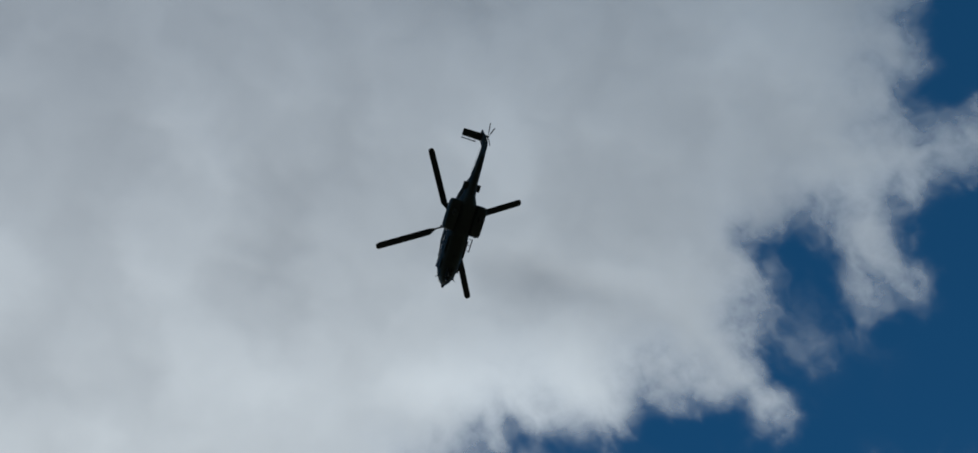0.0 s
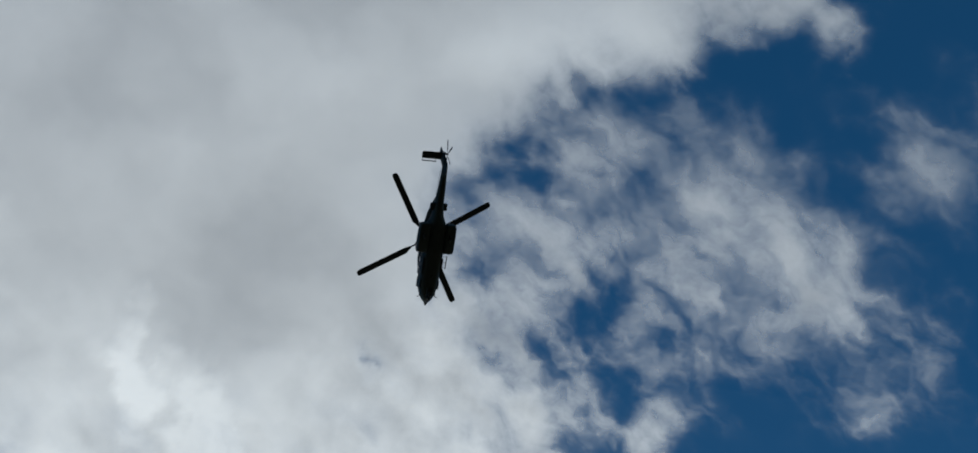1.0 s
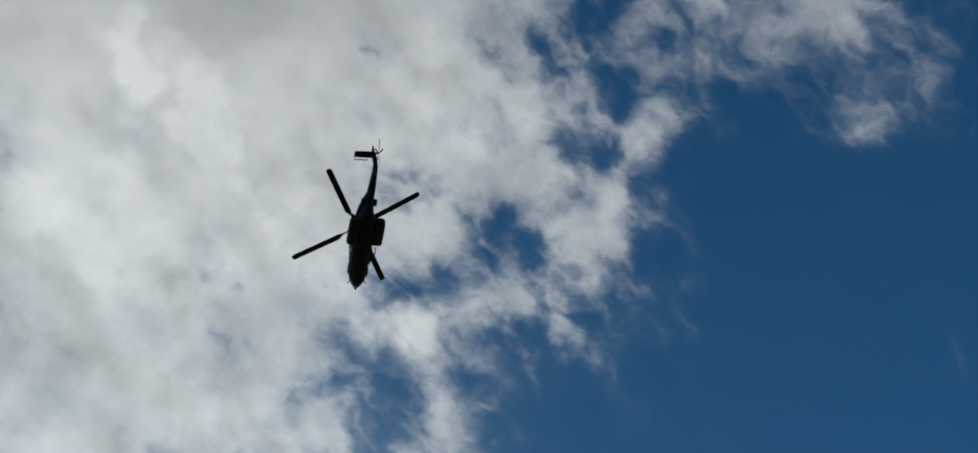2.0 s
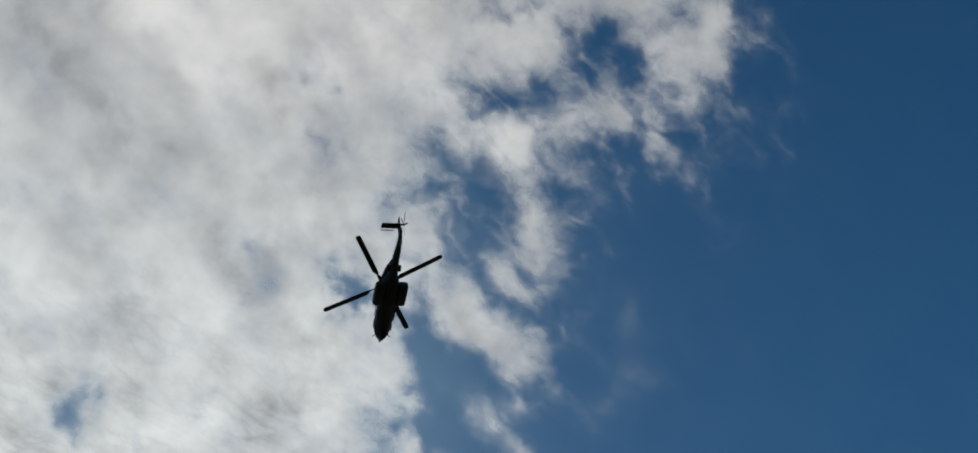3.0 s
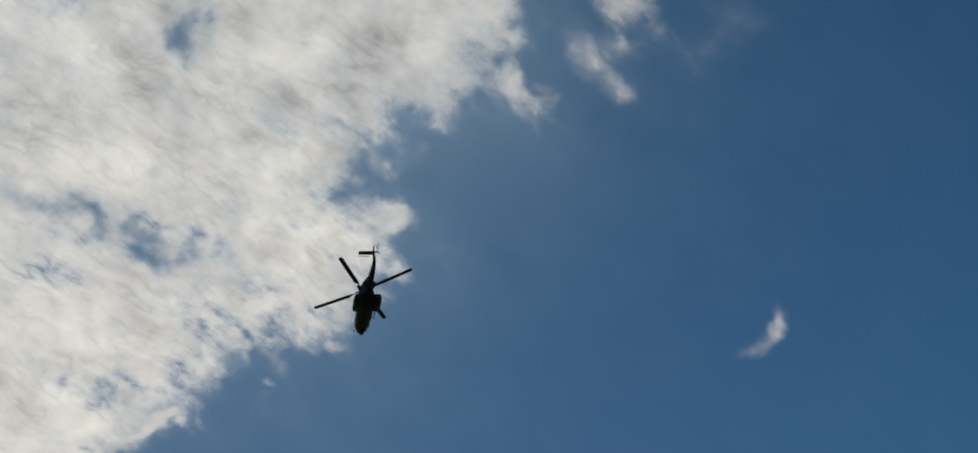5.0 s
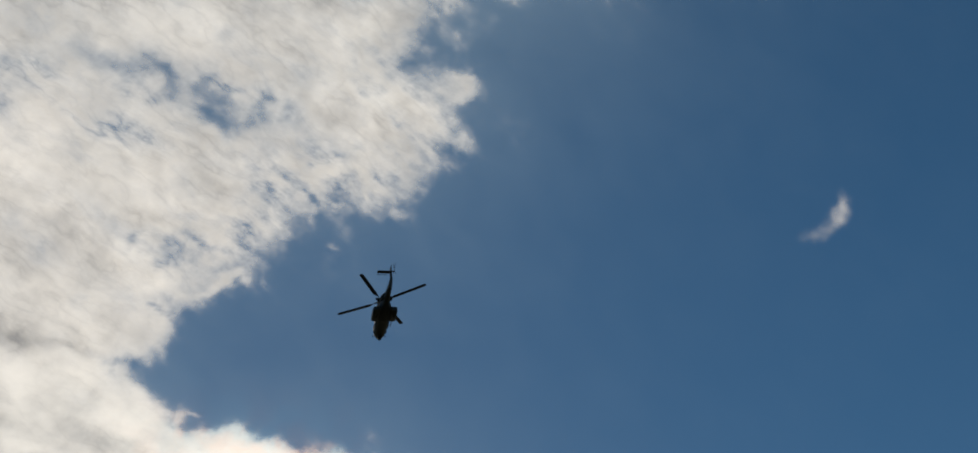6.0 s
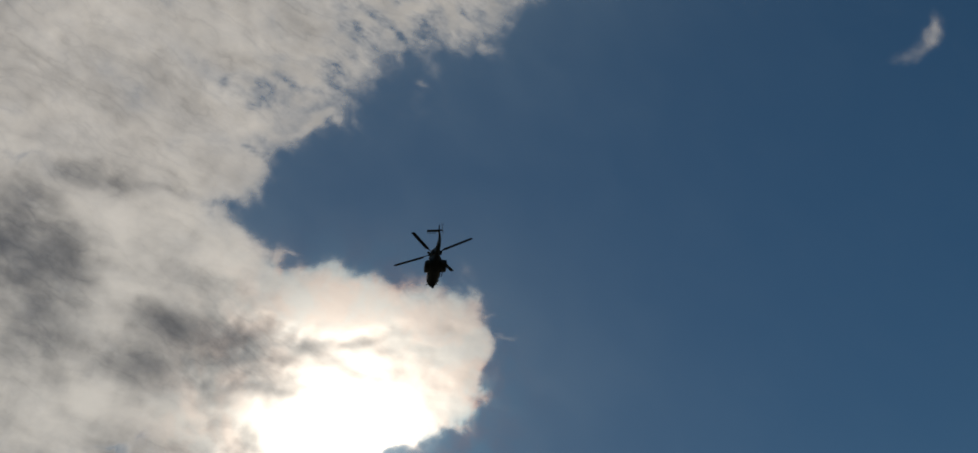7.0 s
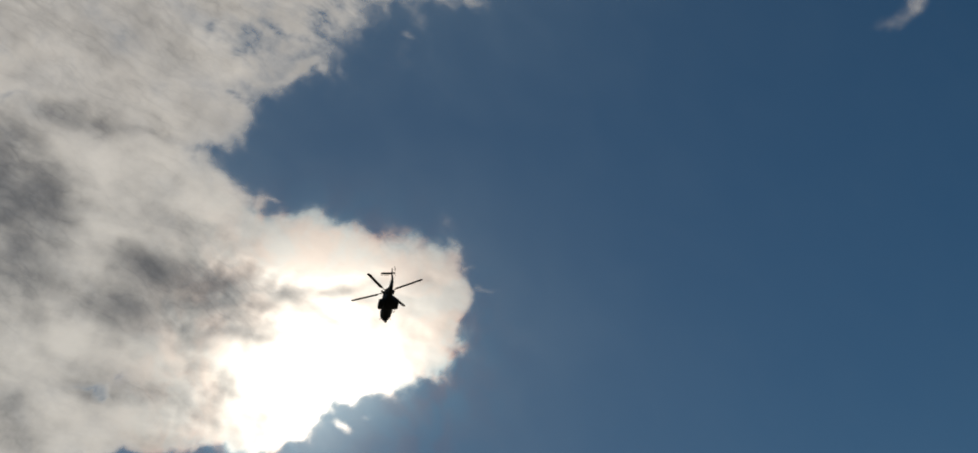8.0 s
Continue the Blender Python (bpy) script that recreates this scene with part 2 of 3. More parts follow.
# ---- clouds: sheets of vapour on a far dome; u to the right, v up, in degrees from the dome's middle ----
DOME = 4400.0
MIDDLE = Vector((0.47854, -0.30526, 0.82330))
ACROSS = Vector((0.01624, -0.93439, -0.35588))
ALONG = Vector((-0.87792, -0.18367, 0.44219))

SUN_AT = (-4.4, -35.6)

LATTICE = np.random.RandomState(7)
PERM = LATTICE.permutation(512)
PERM = np.concatenate([PERM, PERM])
ANGLES = LATTICE.rand(512) * 2 * np.pi


def swirl(x, y, seed=0):
    """Gradient noise, about -0.7 to 0.7."""
    x, y = x + seed * 17.31, y + seed * 9.77
    xi, yi = np.floor(x).astype(int), np.floor(y).astype(int)
    xf, yf = x - xi, y - yi
    sx, sy = xf ** 3 * (xf * (xf * 6 - 15) + 10), yf ** 3 * (yf * (yf * 6 - 15) + 10)

    def corner(i, j):
        a = ANGLES[PERM[PERM[(xi + i) % 512] + (yi + j) % 512]]
        return np.cos(a) * (xf - i) + np.sin(a) * (yf - j)
    top = corner(0, 0) + sx * (corner(1, 0) - corner(0, 0))
    low = corner(0, 1) + sx * (corner(1, 1) - corner(0, 1))
    return top + sy * (low - top)


def fbm(x, y, scale, octaves=5, gain=0.5, seed=0):
    total, amp, f = 0.0, 1.0, 1.0 / scale
    for k in range(octaves):
        total = total + amp * swirl(x * f, y * f, seed + 3 * k)
        amp, f = amp * gain, f * 2.03
    return total


def ellipse(u, v, cu, cv, ru, rv, turn=0.0):
    """Elliptical radius from (cu, cv): 1 on the rim."""
    c, s = math.cos(radians(turn)), math.sin(radians(turn))
    du, dv = u - cu, v - cv
    return np.sqrt(((du * c + dv * s) / ru) ** 2 + ((dv * c - du * s) / rv) ** 2)


def outline_distance(u, v, corners):
    """Signed distance to a closed outline, positive inside."""
    best, inside = np.full(u.shape, 1e9), np.zeros(u.shape, bool)
    for (ax, ay), (bx, by) in zip(corners, corners[1:] + corners[:1]):
        ex, ey = bx - ax, by - ay
        f = np.clip(((u - ax) * ex + (v - ay) * ey) / (ex * ex + ey * ey + 1e-12), 0, 1)
        best = np.minimum(best, (u - ax - f * ex) ** 2 + (v - ay - f * ey) ** 2)
        inside ^= ((ay > v) != (by > v)) & (u < ex * (v - ay) / (by - ay + 1e-12) + ax)
    return np.sqrt(best) * np.where(inside, 1, -1)


def cloud(span, step, shape, names, cuts=(), lift=0.0, material=None):
    """Sheets of cloud over span (u0, u1, v0, v1), parted along v at wavering cuts; names gives each one's name and label, from below.
    shape(u, v) gives cover, depth, streak and raggedness."""
    u0, u1, v0, v1 = span
    nu, nv = int((u1 - u0) / step) + 1, int((v1 - v0) / step) + 1
    u, v = np.meshgrid(np.linspace(u0, u1, nu), np.linspace(v0, v1, nv))
    cover, depth, streak, ragged = shape(u, v)
    angle = np.radians(np.hypot(u, v)) + 1e-9
    du, dv = np.radians(u) / angle, np.radians(v) / angle
    way = (np.cos(angle)[..., None] * np.array(MIDDLE)
           + np.sin(angle)[..., None] * (du[..., None] * np.array(ACROSS) + dv[..., None] * np.array(ALONG)))
    radius = DOME + lift - 6.0 * np.clip(cover, 0, 2) * depth
    place = way * radius[..., None]
    place[..., 2] += HUB
    keep = cover + 0.40 * ragged > -0.42
    index = np.arange(nu * nv).reshape(nv, nu)
    cell = keep[:-1, :-1] | keep[1:, :-1] | keep[:-1, 1:] | keep[1:, 1:]
    quads = np.stack([index[:-1, :-1], index[:-1, 1:], index[1:, 1:], index[1:, :-1]], -1)[cell]
    belt = np.digitize(v + 1.4 * fbm(u, v, 7.0, 4, 0.5, 31), cuts)[:-1, :-1][cell]
    for number, (name, label) in enumerate(names):
        mine = quads[belt == number]
        used = np.unique(mine)
        remap = np.zeros(nu * nv, int)
        remap[used] = np.arange(len(used))
        mine = remap[mine]
        me = bpy.data.meshes.new(name)
        me.vertices.add(len(used))
        me.vertices.foreach_set("co", place.reshape(-1, 3)[used].astype(np.float32).ravel())
        me.loops.add(mine.size)
        me.loops.foreach_set("vertex_index", mine.ravel().astype(np.int32))
        me.polygons.add(len(mine))
        me.polygons.foreach_set("loop_start", (np.arange(len(mine)) * 4).astype(np.int32))
        me.update(calc_edges=True)
        # iridescence painted on thin cloud ringing the sun, as droplets spread its light
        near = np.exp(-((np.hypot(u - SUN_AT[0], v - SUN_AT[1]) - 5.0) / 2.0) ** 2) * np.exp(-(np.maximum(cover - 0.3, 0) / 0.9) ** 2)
        for key, values in (("cover", cover), ("depth", depth), ("streak", streak), ("ragged", ragged), ("sun_tint", near)):
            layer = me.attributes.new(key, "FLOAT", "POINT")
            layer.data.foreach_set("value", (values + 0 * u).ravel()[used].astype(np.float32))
        flat = np.stack([u.ravel()[used], v.ravel()[used]], -1)[mine.ravel()] / 10.0
        me.uv_layers.new(name="UVMap").data.foreach_set("uv", flat.astype(np.float32).ravel())
        me.materials.append(material or VAPOUR)
        me.shade_smooth()
        tagged(new(name, me), label, "cloud")


UPPER_RIM = [(13, 46), (12.5, 38.8), (13.1, 37.3), (12.4, 36.1), (14, 35.9), (15.7, 36.3), (16.7, 34.8), (15.2, 34.2), (13.9, 33.2), (13.8, 32.2),
             (14.9, 30.5), (15.5, 29.8), (14.1, 29.7), (13.1, 30.4), (11.6, 32), (10.7, 31.9), (9.2, 30.9), (10.6, 29.5), (10.2, 27.5), (11, 26.1),
             (12.3, 25.5), (11.6, 24.1), (10.1, 25), (8.6, 24.9), (7.4, 24.8), (6.9, 22.6), (5.1, 22), (3.2, 22.2), (2.2, 20.3), (0.9, 18.6),
             (-0.1, 17.3), (-0.2, 16.6), (1.1, 15.2), (2.5, 12.8), (4.4, 11.5), (4.8, 8.3), (2.5, 6.2), (1.8, 4.1), (0.1, 3.3), (-1.5, 1.2),
             (-1.3, -1.5), (0, -3.3), (-1.2, -4.9), (0.2, -8.2), (-1, -9.3), (-0.6, -11.1), (-3.2, -12.3), (-2.3, -12.7), (-3.7, -14.2)]
LOWER_RIM = [(-4.2, -14.2), (-4.3, -15.3), (-3.1, -15.3), (-1.8, -15.6), (-2, -16.2), (-1.7, -17.2), (-2.2, -18.2), (-2.6, -18.9), (-3.1, -20.6),
             (-4.5, -21.6), (-6.6, -22.3), (-7.7, -24.6), (-9.1, -25.3), (-9.8, -27.2), (-11.3, -28.2), (-10.7, -28.8), (-9.1, -29.6), (-8, -30.7),
             (-5.9, -29.9), (-4.9, -30.1), (-3.7, -29.6), (-2.6, -29.5), (-0.6, -29.6), (0.3, -31), (0.3, -32.3), (0.4, -33.4), (-2.1, -34.5),
             (-3.1, -36.2), (-3.9, -37), (-4.2, -37.8), (-4.8, -38.5), (-8.1, -38.7), (-9.1, -39.6), (-10.8, -39.4), (-12, -40.5), (-17, -41.5),
             (-34, -43), (-34, 46)]
RIM = UPPER_RIM + LOWER_RIM


def bank(u, v):
    wu = u + 0.9 * fbm(u, v, 3.4, 2, 0.5, 1) + 0.42 * fbm(u, v, 1.1, 4, 0.55, 21)
    wv = v + 0.9 * fbm(u, v, 3.4, 2, 0.5, 2) + 0.42 * fbm(u, v, 1.1, 4, 0.55, 22)
    cover = outline_distance(wu, wv, RIM) + 0.22 + 0.33 / (1 + np.exp(-(v + 12.0) / 1.5))
    inner = np.clip(cover / 3.0, 0, 1)
    flecked = np.exp(-((cover - 1.9) / 1.1) ** 2) / (1 + np.exp((v + 13.0) / 1.5)) / (1 + np.exp(-(v + 24.0) / 1.2))
    high = 1 / (1 + np.exp(-(v - 12.5 - 4.0 * np.tanh((u + 2.0) / 3.0)) / 1.6))
    calm = 1 / (1 + np.exp((u + 6.0) / 2.0)) / (1 + np.exp(-(v + 7.0) / 2.0))
    low = 1 / (1 + np.exp((v + 28.0) / 1.5))
    wide = 1 / (1 + np.exp((v - 21.0) / 0.8)) / (1 + np.exp(-(v + 6.0) / 1.5))
    full, reach = 1.2 + 0.5 * high + 0.3 * low - 0.12 * wide, 1.5 + 0.8 * wide + 1.3 * high - 0.78 * low - 0.3 / (1 + np.exp((v + 10.0) / 2.0))
    cover = np.where(cover > 0, full * np.tanh(cover / reach), cover * (1 - 0.4 * wide))
    outer = cover
    along, athwart = 0.77 * u - 0.64 * v, 0.64 * u + 0.77 * v
    cover = cover + 0.7 * inner * (1 - high) * (1 - low) * np.minimum(fbm(0.6 * along, athwart, 2.0, 4, 0.5, 51) + 0.12, 0.15)

    def veil(cu, cv, ru, rv, turn, amount):
        nonlocal cover
        e = ellipse(wu, wv, cu, cv, ru, rv, turn)
        patch = amount * (1.45 * np.exp(-e ** 2) - 0.45) - 0.35 * min(ru, rv) * np.maximum(e - 1.1, 0)
        cover = np.maximum(cover, patch) + 0.35 * np.minimum(np.maximum(cover, 0), np.maximum(patch, 0))

    torn = 0 * u
    gu, gv = wu + 0.9 * fbm(u, v, 1.9, 4, 0.6, 91), wv + 0.9 * fbm(u, v, 1.9, 4, 0.6, 92)

    def gap(cu, cv, ru, rv, turn, amount):
        nonlocal cover, torn
        fade = np.exp(-ellipse(gu, gv, cu, cv, ru, rv, turn) ** 2)
        cover, torn = cover - amount * fade, np.maximum(torn, fade)
    # thin cloud beyond the dense rim
    veil(9.0, 16.3, 6.5, 3.1, -10, 0.33)
    veil(5.1, 8.4, 4.4, 2.1, -49, 0.25)
    veil(2.7, 1.7, 4.4, 2.3, 46, 0.38)
    veil(4.2, 19.8, 2.7, 1.6, -15, 0.42)
    veil(1.4, 16.5, 2.0, 1.5, -16, 0.4)
    veil(5.1, 10.4, 1.6, 1.4, -43, 0.5)
    veil(11.8, 17.0, 6.1, 2.1, -38, 0.55)
    veil(8.6, 18.2, 2.5, 1.9, -75, 0.5)
    veil(15.0, 20.6, 3.0, 1.5, -8, 0.42)
    veil(18.5, 23.1, 1.6, 1.2, -14, 0.4)
    veil(3.1, 18.8, 2.5, 1.2, -3, 0.3)
    veil(4.7, 15.9, 2.5, 1.5, 32, 0.55)
    veil(2.4, 14.0, 1.9, 1.9, -44, 0.6)
    veil(11.6, 14.9, 1.3, 1.0, -1, 0.35)
    veil(14.2, 13.2, 1.7, 1.4, -32, 0.18)
    veil(7.5, 10.2, 2.0, 1.0, 33, 0.65)
    veil(7.1, 6.6, 2.8, 0.9, -72, 0.75)
    veil(7.2, 12.7, 2.5, 1.1, -1, 0.38)
    veil(2.8, 16.8, 2.4, 1.9, -9, 0.5)
    veil(3.9, 8.1, 2.4, 1.2, -29, 0.7)
    veil(5.1, 3.2, 2.3, 0.9, -32, 0.65)
    veil(0.9, 1.6, 1.8, 1.0, -7, 0.7)
    veil(6.5, 5.7, 2.2, 1.2, -60, 0.75)
    veil(4.6, 2.9, 2.4, 0.9, -9, 0.7)
    veil(0.7, 5.4, 2.2, 1.6, 6, 0.75)
    veil(0.5, 1.7, 2.2, 1.2, 12, 0.6)
    veil(2.8, -1.0, 1.3, 0.8, -27, 0.6)
    veil(2.6, -3.1, 1.8, 0.7, -18, 0.55)
    veil(1.4, -5.3, 2.8, 0.9, -23, 0.85)
    veil(1.7, -4.6, 2.9, 0.9, -25, 0.85)
    veil(3.2, -1.0, 2.1, 1.1, -69, 0.5)
    veil(0.6, -10.2, 1.5, 0.7, -13, 0.8)
    veil(-1.4, -2.0, 1.4, 1.4, -57, 0.7)
    veil(-2.4, -15.7, 0.9, 0.5, -16, 0.75)
    veil(-8.7, -25.1, 1.0, 0.3, 19, 0.95)
    veil(11.8, 28.1, 1.2, 0.7, -15, 0.12)
    veil(-5.2, -22.7, 0.3, 0.3, 7, 0.5)
    veil(-2.5, -15.3, 0.8, 0.3, -9, 0.8)
    veil(4.9, 6.0, 1.3, 1.1, 34, 0.42)
    thin = np.clip(cover - outer, 0, 1)
    # blue gaps
    gap(5.2, 14.5, 0.9, 0.9, -5, 0.42)
    gap(6.2, 12.1, 1.3, 0.6, -50, 0.2)
    gap(2.3, 18.6, 1.5, 0.7, -3, 0.5)
    gap(12.3, 20.9, 1.7, 1.0, -45, 0.6)
    gap(5.9, 10.5, 1.7, 0.5, -58, 0.35)
    gap(-0.9, 6.7, 1.4, 0.6, -4, 0.75)
    gap(-2.4, 10.9, 0.4, 0.4, -56, 0.6)
    gap(-1.0, 14.3, 0.6, 0.5, -57, 0.5)
    gap(-5.5, 1.9, 0.7, 0.5, -65, 0.3)
    gap(4.8, 5.6, 1.4, 0.8, -4, 0.25)
    gap(-0.9, 6.0, 0.9, 0.5, 1, 0.5)
    gap(0.6, -1.0, 0.9, 0.5, -42, 0.3)
    gap(0.2, -6.8, 0.9, 0.5, -36, 0.7)
    gap(-3.1, -5.5, 0.6, 0.7, -27, 0.4)
    gap(-2.7, -5.1, 1.5, 0.6, -20, 0.9)
    gap(-6.2, -5.3, 0.9, 0.7, -46, 0.5)
    gap(-8.3, -8.0, 0.9, 0.5, -36, 0.3)
    gap(-5.4, 0.1, 1.3, 0.5, -34, 0.35)
    gap(-0.0, -1.0, 1.1, 0.7, -46, 0.4)
    gap(-11.0, -10.9, 1.0, 1.2, 17, 1.15)
    gap(-16.0, -10.6, 0.8, 1.1, -3, 0.95)
    gap(-4.6, -12.8, 0.7, 0.5, -37, 0.3)
    gap(-5.9, -18.5, 0.8, 0.6, -31, 0.2)
    gap(-7.0, -20.5, 0.6, 0.5, -39, 0.2)
    gap(-14.4, -18.6, 2.2, 0.9, -12, 0.8)
    gap(-10.1, -18.6, 2.2, 1.05, -30, 0.95)
    gap(-12.7, -18.7, 1.2, 0.55, -30, 0.55)
    gap(-17.2, -17.7, 1.2, 0.5, -10, 0.35)
    gap(-16.9, -17.1, 0.2, 0.2, -31, 0.4)
    gap(-6.0, -21.2, 0.7, 0.4, -34, 0.45)
    gap(-7.0, -19.1, 1.7, 0.3, 13, 0.15)
    gap(-11.0, -21.7, 1.2, 0.2, -25, 0.25)
    gap(-8.4, -23.3, 0.9, 0.3, -7, 0.35)
    gap(-5.1, -18.9, 1.2, 0.5, 1, 0.2)
    gap(-12.4, -37.7, 0.7, 0.2, 9, 1.1)
    gap(-18.4, -28.7, 0.2, 0.3, -2, 0.5)
    gap(-10.4, -24.0, 0.8, 0.3, 7, 0.5)
    gap(-10.7, -26.3, 0.5, 0.2, 29, 0.3)
    gap(-9.9, -23.9, 1.1, 0.35, -1, 0.25)
    gap(-6.2, -21.5, 0.9, 0.4, -21, 0.7)
    gap(-8.9, -22.3, 1.3, 0.4, -12, 0.15)
    gap(-10.4, -26.1, 0.7, 0.2, -5, 0.5)
    gap(-12.5, -28.2, 0.7, 0.2, -1, 0.4)
    gap(-18.5, -28.4, 0.7, 0.2, -5, 0.5)
    gap(5.3, 1.5, 1.6, 1.1, 35, 0.5)
    gap(5.2, 3.0, 0.8, 0.7, 23, 0.4)
    gap(-3.3, -13.0, 1.1, 0.8, 41, 0.7)
    gap(-5.2, -20.9, 0.7, 0.5, -34, 0.45)
    gap(-4.8, -19.9, 0.6, 0.3, -16, 0.35)
    # depth of the bank: its light and grey shading, put into the vapour's tone
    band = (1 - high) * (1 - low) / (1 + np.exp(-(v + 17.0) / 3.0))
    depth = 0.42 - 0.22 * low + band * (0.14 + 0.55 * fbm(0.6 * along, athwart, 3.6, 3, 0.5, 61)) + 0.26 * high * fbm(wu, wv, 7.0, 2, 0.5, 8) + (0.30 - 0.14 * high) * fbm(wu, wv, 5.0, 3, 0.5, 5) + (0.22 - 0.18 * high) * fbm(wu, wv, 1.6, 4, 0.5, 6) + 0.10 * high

    def tone_patch(cu, cv, ru, rv, turn, amount):
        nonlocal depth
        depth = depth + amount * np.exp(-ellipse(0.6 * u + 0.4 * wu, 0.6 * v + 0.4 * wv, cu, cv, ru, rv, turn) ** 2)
    tone_patch(-18.3, -31.0, 2.0, 1.6, -24, 1.5)
    tone_patch(-15.7, -32.1, 1.4, 1.2, -13, 0.8)
    tone_patch(-16.6, -34.7, 1.7, 1.2, -37, 0.85)
    tone_patch(-17.1, -37.0, 1.2, 0.9, -39, 0.4)
    tone_patch(-12.2, -34.6, 2.1, 1.3, -0, 1.0)
    tone_patch(-9.9, -33.1, 3.0, 0.8, 3, 0.9)
    tone_patch(-8.6, -34.2, 1.6, 0.8, -3, 0.4)
    tone_patch(-5.1, -31.0, 3.4, 0.9, 11, -0.35)
    tone_patch(-14.6, -35.6, 1.4, 0.5, -58, -0.3)
    tone_patch(-5.2, -32.2, 2.4, 0.3, 23, 0.45)
    tone_patch(-16.5, -28.7, 2.1, 0.4, 2, 0.9)
    tone_patch(-13.0, -28.4, 1.4, 0.2, 2, 0.3)
    tone_patch(-8.0, -36.9, 0.8, 0.4, 21, 0.35)
    tone_patch(-12.0, -37.5, 1.9, 0.5, -1, 0.5)
    tone_patch(-14.9, -39.7, 1.3, 0.8, -30, 0.7)
    tone_patch(-4.6, -31.0, 3.1, 0.9, 12, -0.3)
    tone_patch(-1.3, -31.7, 1.6, 1.2, -29, -0.3)
    tone_patch(-7.1, -31.5, 1.4, 0.5, 22, -0.35)
    tone_patch(-5.1, -35.0, 2.9, 1.2, 25, -0.25)
    tone_patch(-13.8, -36.8, 0.7, 0.4, 12, -0.2)
    tone_patch(2.8, 27.0, 3.1, 0.8, 1, 0.36)
    tone_patch(-10.2, 14.0, 5.2, 3.1, 3, 0.2)
    tone_patch(-7.1, 11.7, 1.6, 1.0, -42, 0.12)
    tone_patch(-3.7, 14.2, 2.4, 0.9, -52, 0.15)
    tone_patch(-0.5, 17.5, 1.2, 0.8, -11, -0.3)
    tone_patch(1.2, 22.5, 5.1, 1.4, 20, -0.2)
    tone_patch(3.7, 24.2, 2.3, 1.2, 1, -0.2)
    tone_patch(-15.5, 29.9, 3.6, 1.6, 18, 0.15)
    tone_patch(-10.0, 13.5, 8.0, 3.0, 0, 0.1)
    tone_patch(-11.5, 13.5, 3.5, 3.0, 0, -0.15)
    tone_patch(12.8, 33.0, 2.6, 2.0, 0, -0.25)
    tone_patch(-12.0, -5.6, 2.6, 1.3, -50, 0.5)
    tone_patch(-6.1, -5.3, 1.2, 0.7, -56, 0.2)
    tone_patch(-14.0, 0.6, 5.0, 2.4, -10, 0.25)
    tone_patch(-5.5, 1.6, 2.6, 1.4, -20, 0.3)
    tone_patch(-9.6, -8.8, 0.8, 1.8, 35, 0.4)
    tone_patch(-15.0, 27.5, 7.0, 6.0, 0, 0.2)
    tone_patch(-4.0, 14.0, 6.0, 4.0, 0, 0.12)
    tone_patch(-11.4, -32.7, 3.6, 1.4, -14, 0.45)
    tone_patch(-8.3, -34.5, 1.8, 0.6, 8, 0.6)
    tone_patch(-16.8, -33.5, 1.8, 1.0, -52, 0.6)
    tone_patch(-13.1, -38.0, 1.5, 0.3, 2, 0.6)
    tone_patch(-9.1, -36.4, 1.2, 0.7, -22, 0.5)
    # bright heads of cloud before the grey sheet, lightened in tone only
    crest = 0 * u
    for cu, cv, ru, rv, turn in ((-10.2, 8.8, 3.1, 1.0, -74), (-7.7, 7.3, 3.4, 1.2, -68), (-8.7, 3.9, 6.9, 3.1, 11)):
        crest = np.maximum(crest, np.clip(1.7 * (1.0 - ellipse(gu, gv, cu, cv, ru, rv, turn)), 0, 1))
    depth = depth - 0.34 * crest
    tone_patch(2.5, 22.6, 4.0, 1.4, 0, -0.35)
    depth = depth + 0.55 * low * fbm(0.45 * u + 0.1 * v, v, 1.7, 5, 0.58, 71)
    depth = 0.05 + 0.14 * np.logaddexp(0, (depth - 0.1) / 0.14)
    streak = 1 / (1 + np.exp((v + 9.0) / 3.0))
    edge = 3.2 - 0.4 * wide - 1.2 * high - 0.3 * low
    core = 1.8 - 1.55 * high - 0.4 * low - 0.6 * calm * (1 - high)
    streak = streak * (0.35 + 0.65 * inner) * (1 - 0.5 * low)
    ragged = edge + (core - edge) * inner - 0.6 * np.clip(2 * thin, 0, 1) + torn * (1 - high) * (0.9 / (1 + np.exp(-(v + 7.0) / 1.5)) - 0.4 / (1 + np.exp((v + 7.0) / 1.5)))
    ragged = ragged + 3.2 * flecked
    return cover - 0.12 * flecked, depth, streak, ragged


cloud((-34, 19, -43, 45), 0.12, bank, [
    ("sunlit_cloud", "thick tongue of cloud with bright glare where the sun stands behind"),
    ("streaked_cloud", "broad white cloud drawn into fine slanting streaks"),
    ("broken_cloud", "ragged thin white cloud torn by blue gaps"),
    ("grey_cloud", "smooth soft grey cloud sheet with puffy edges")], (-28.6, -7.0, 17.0))


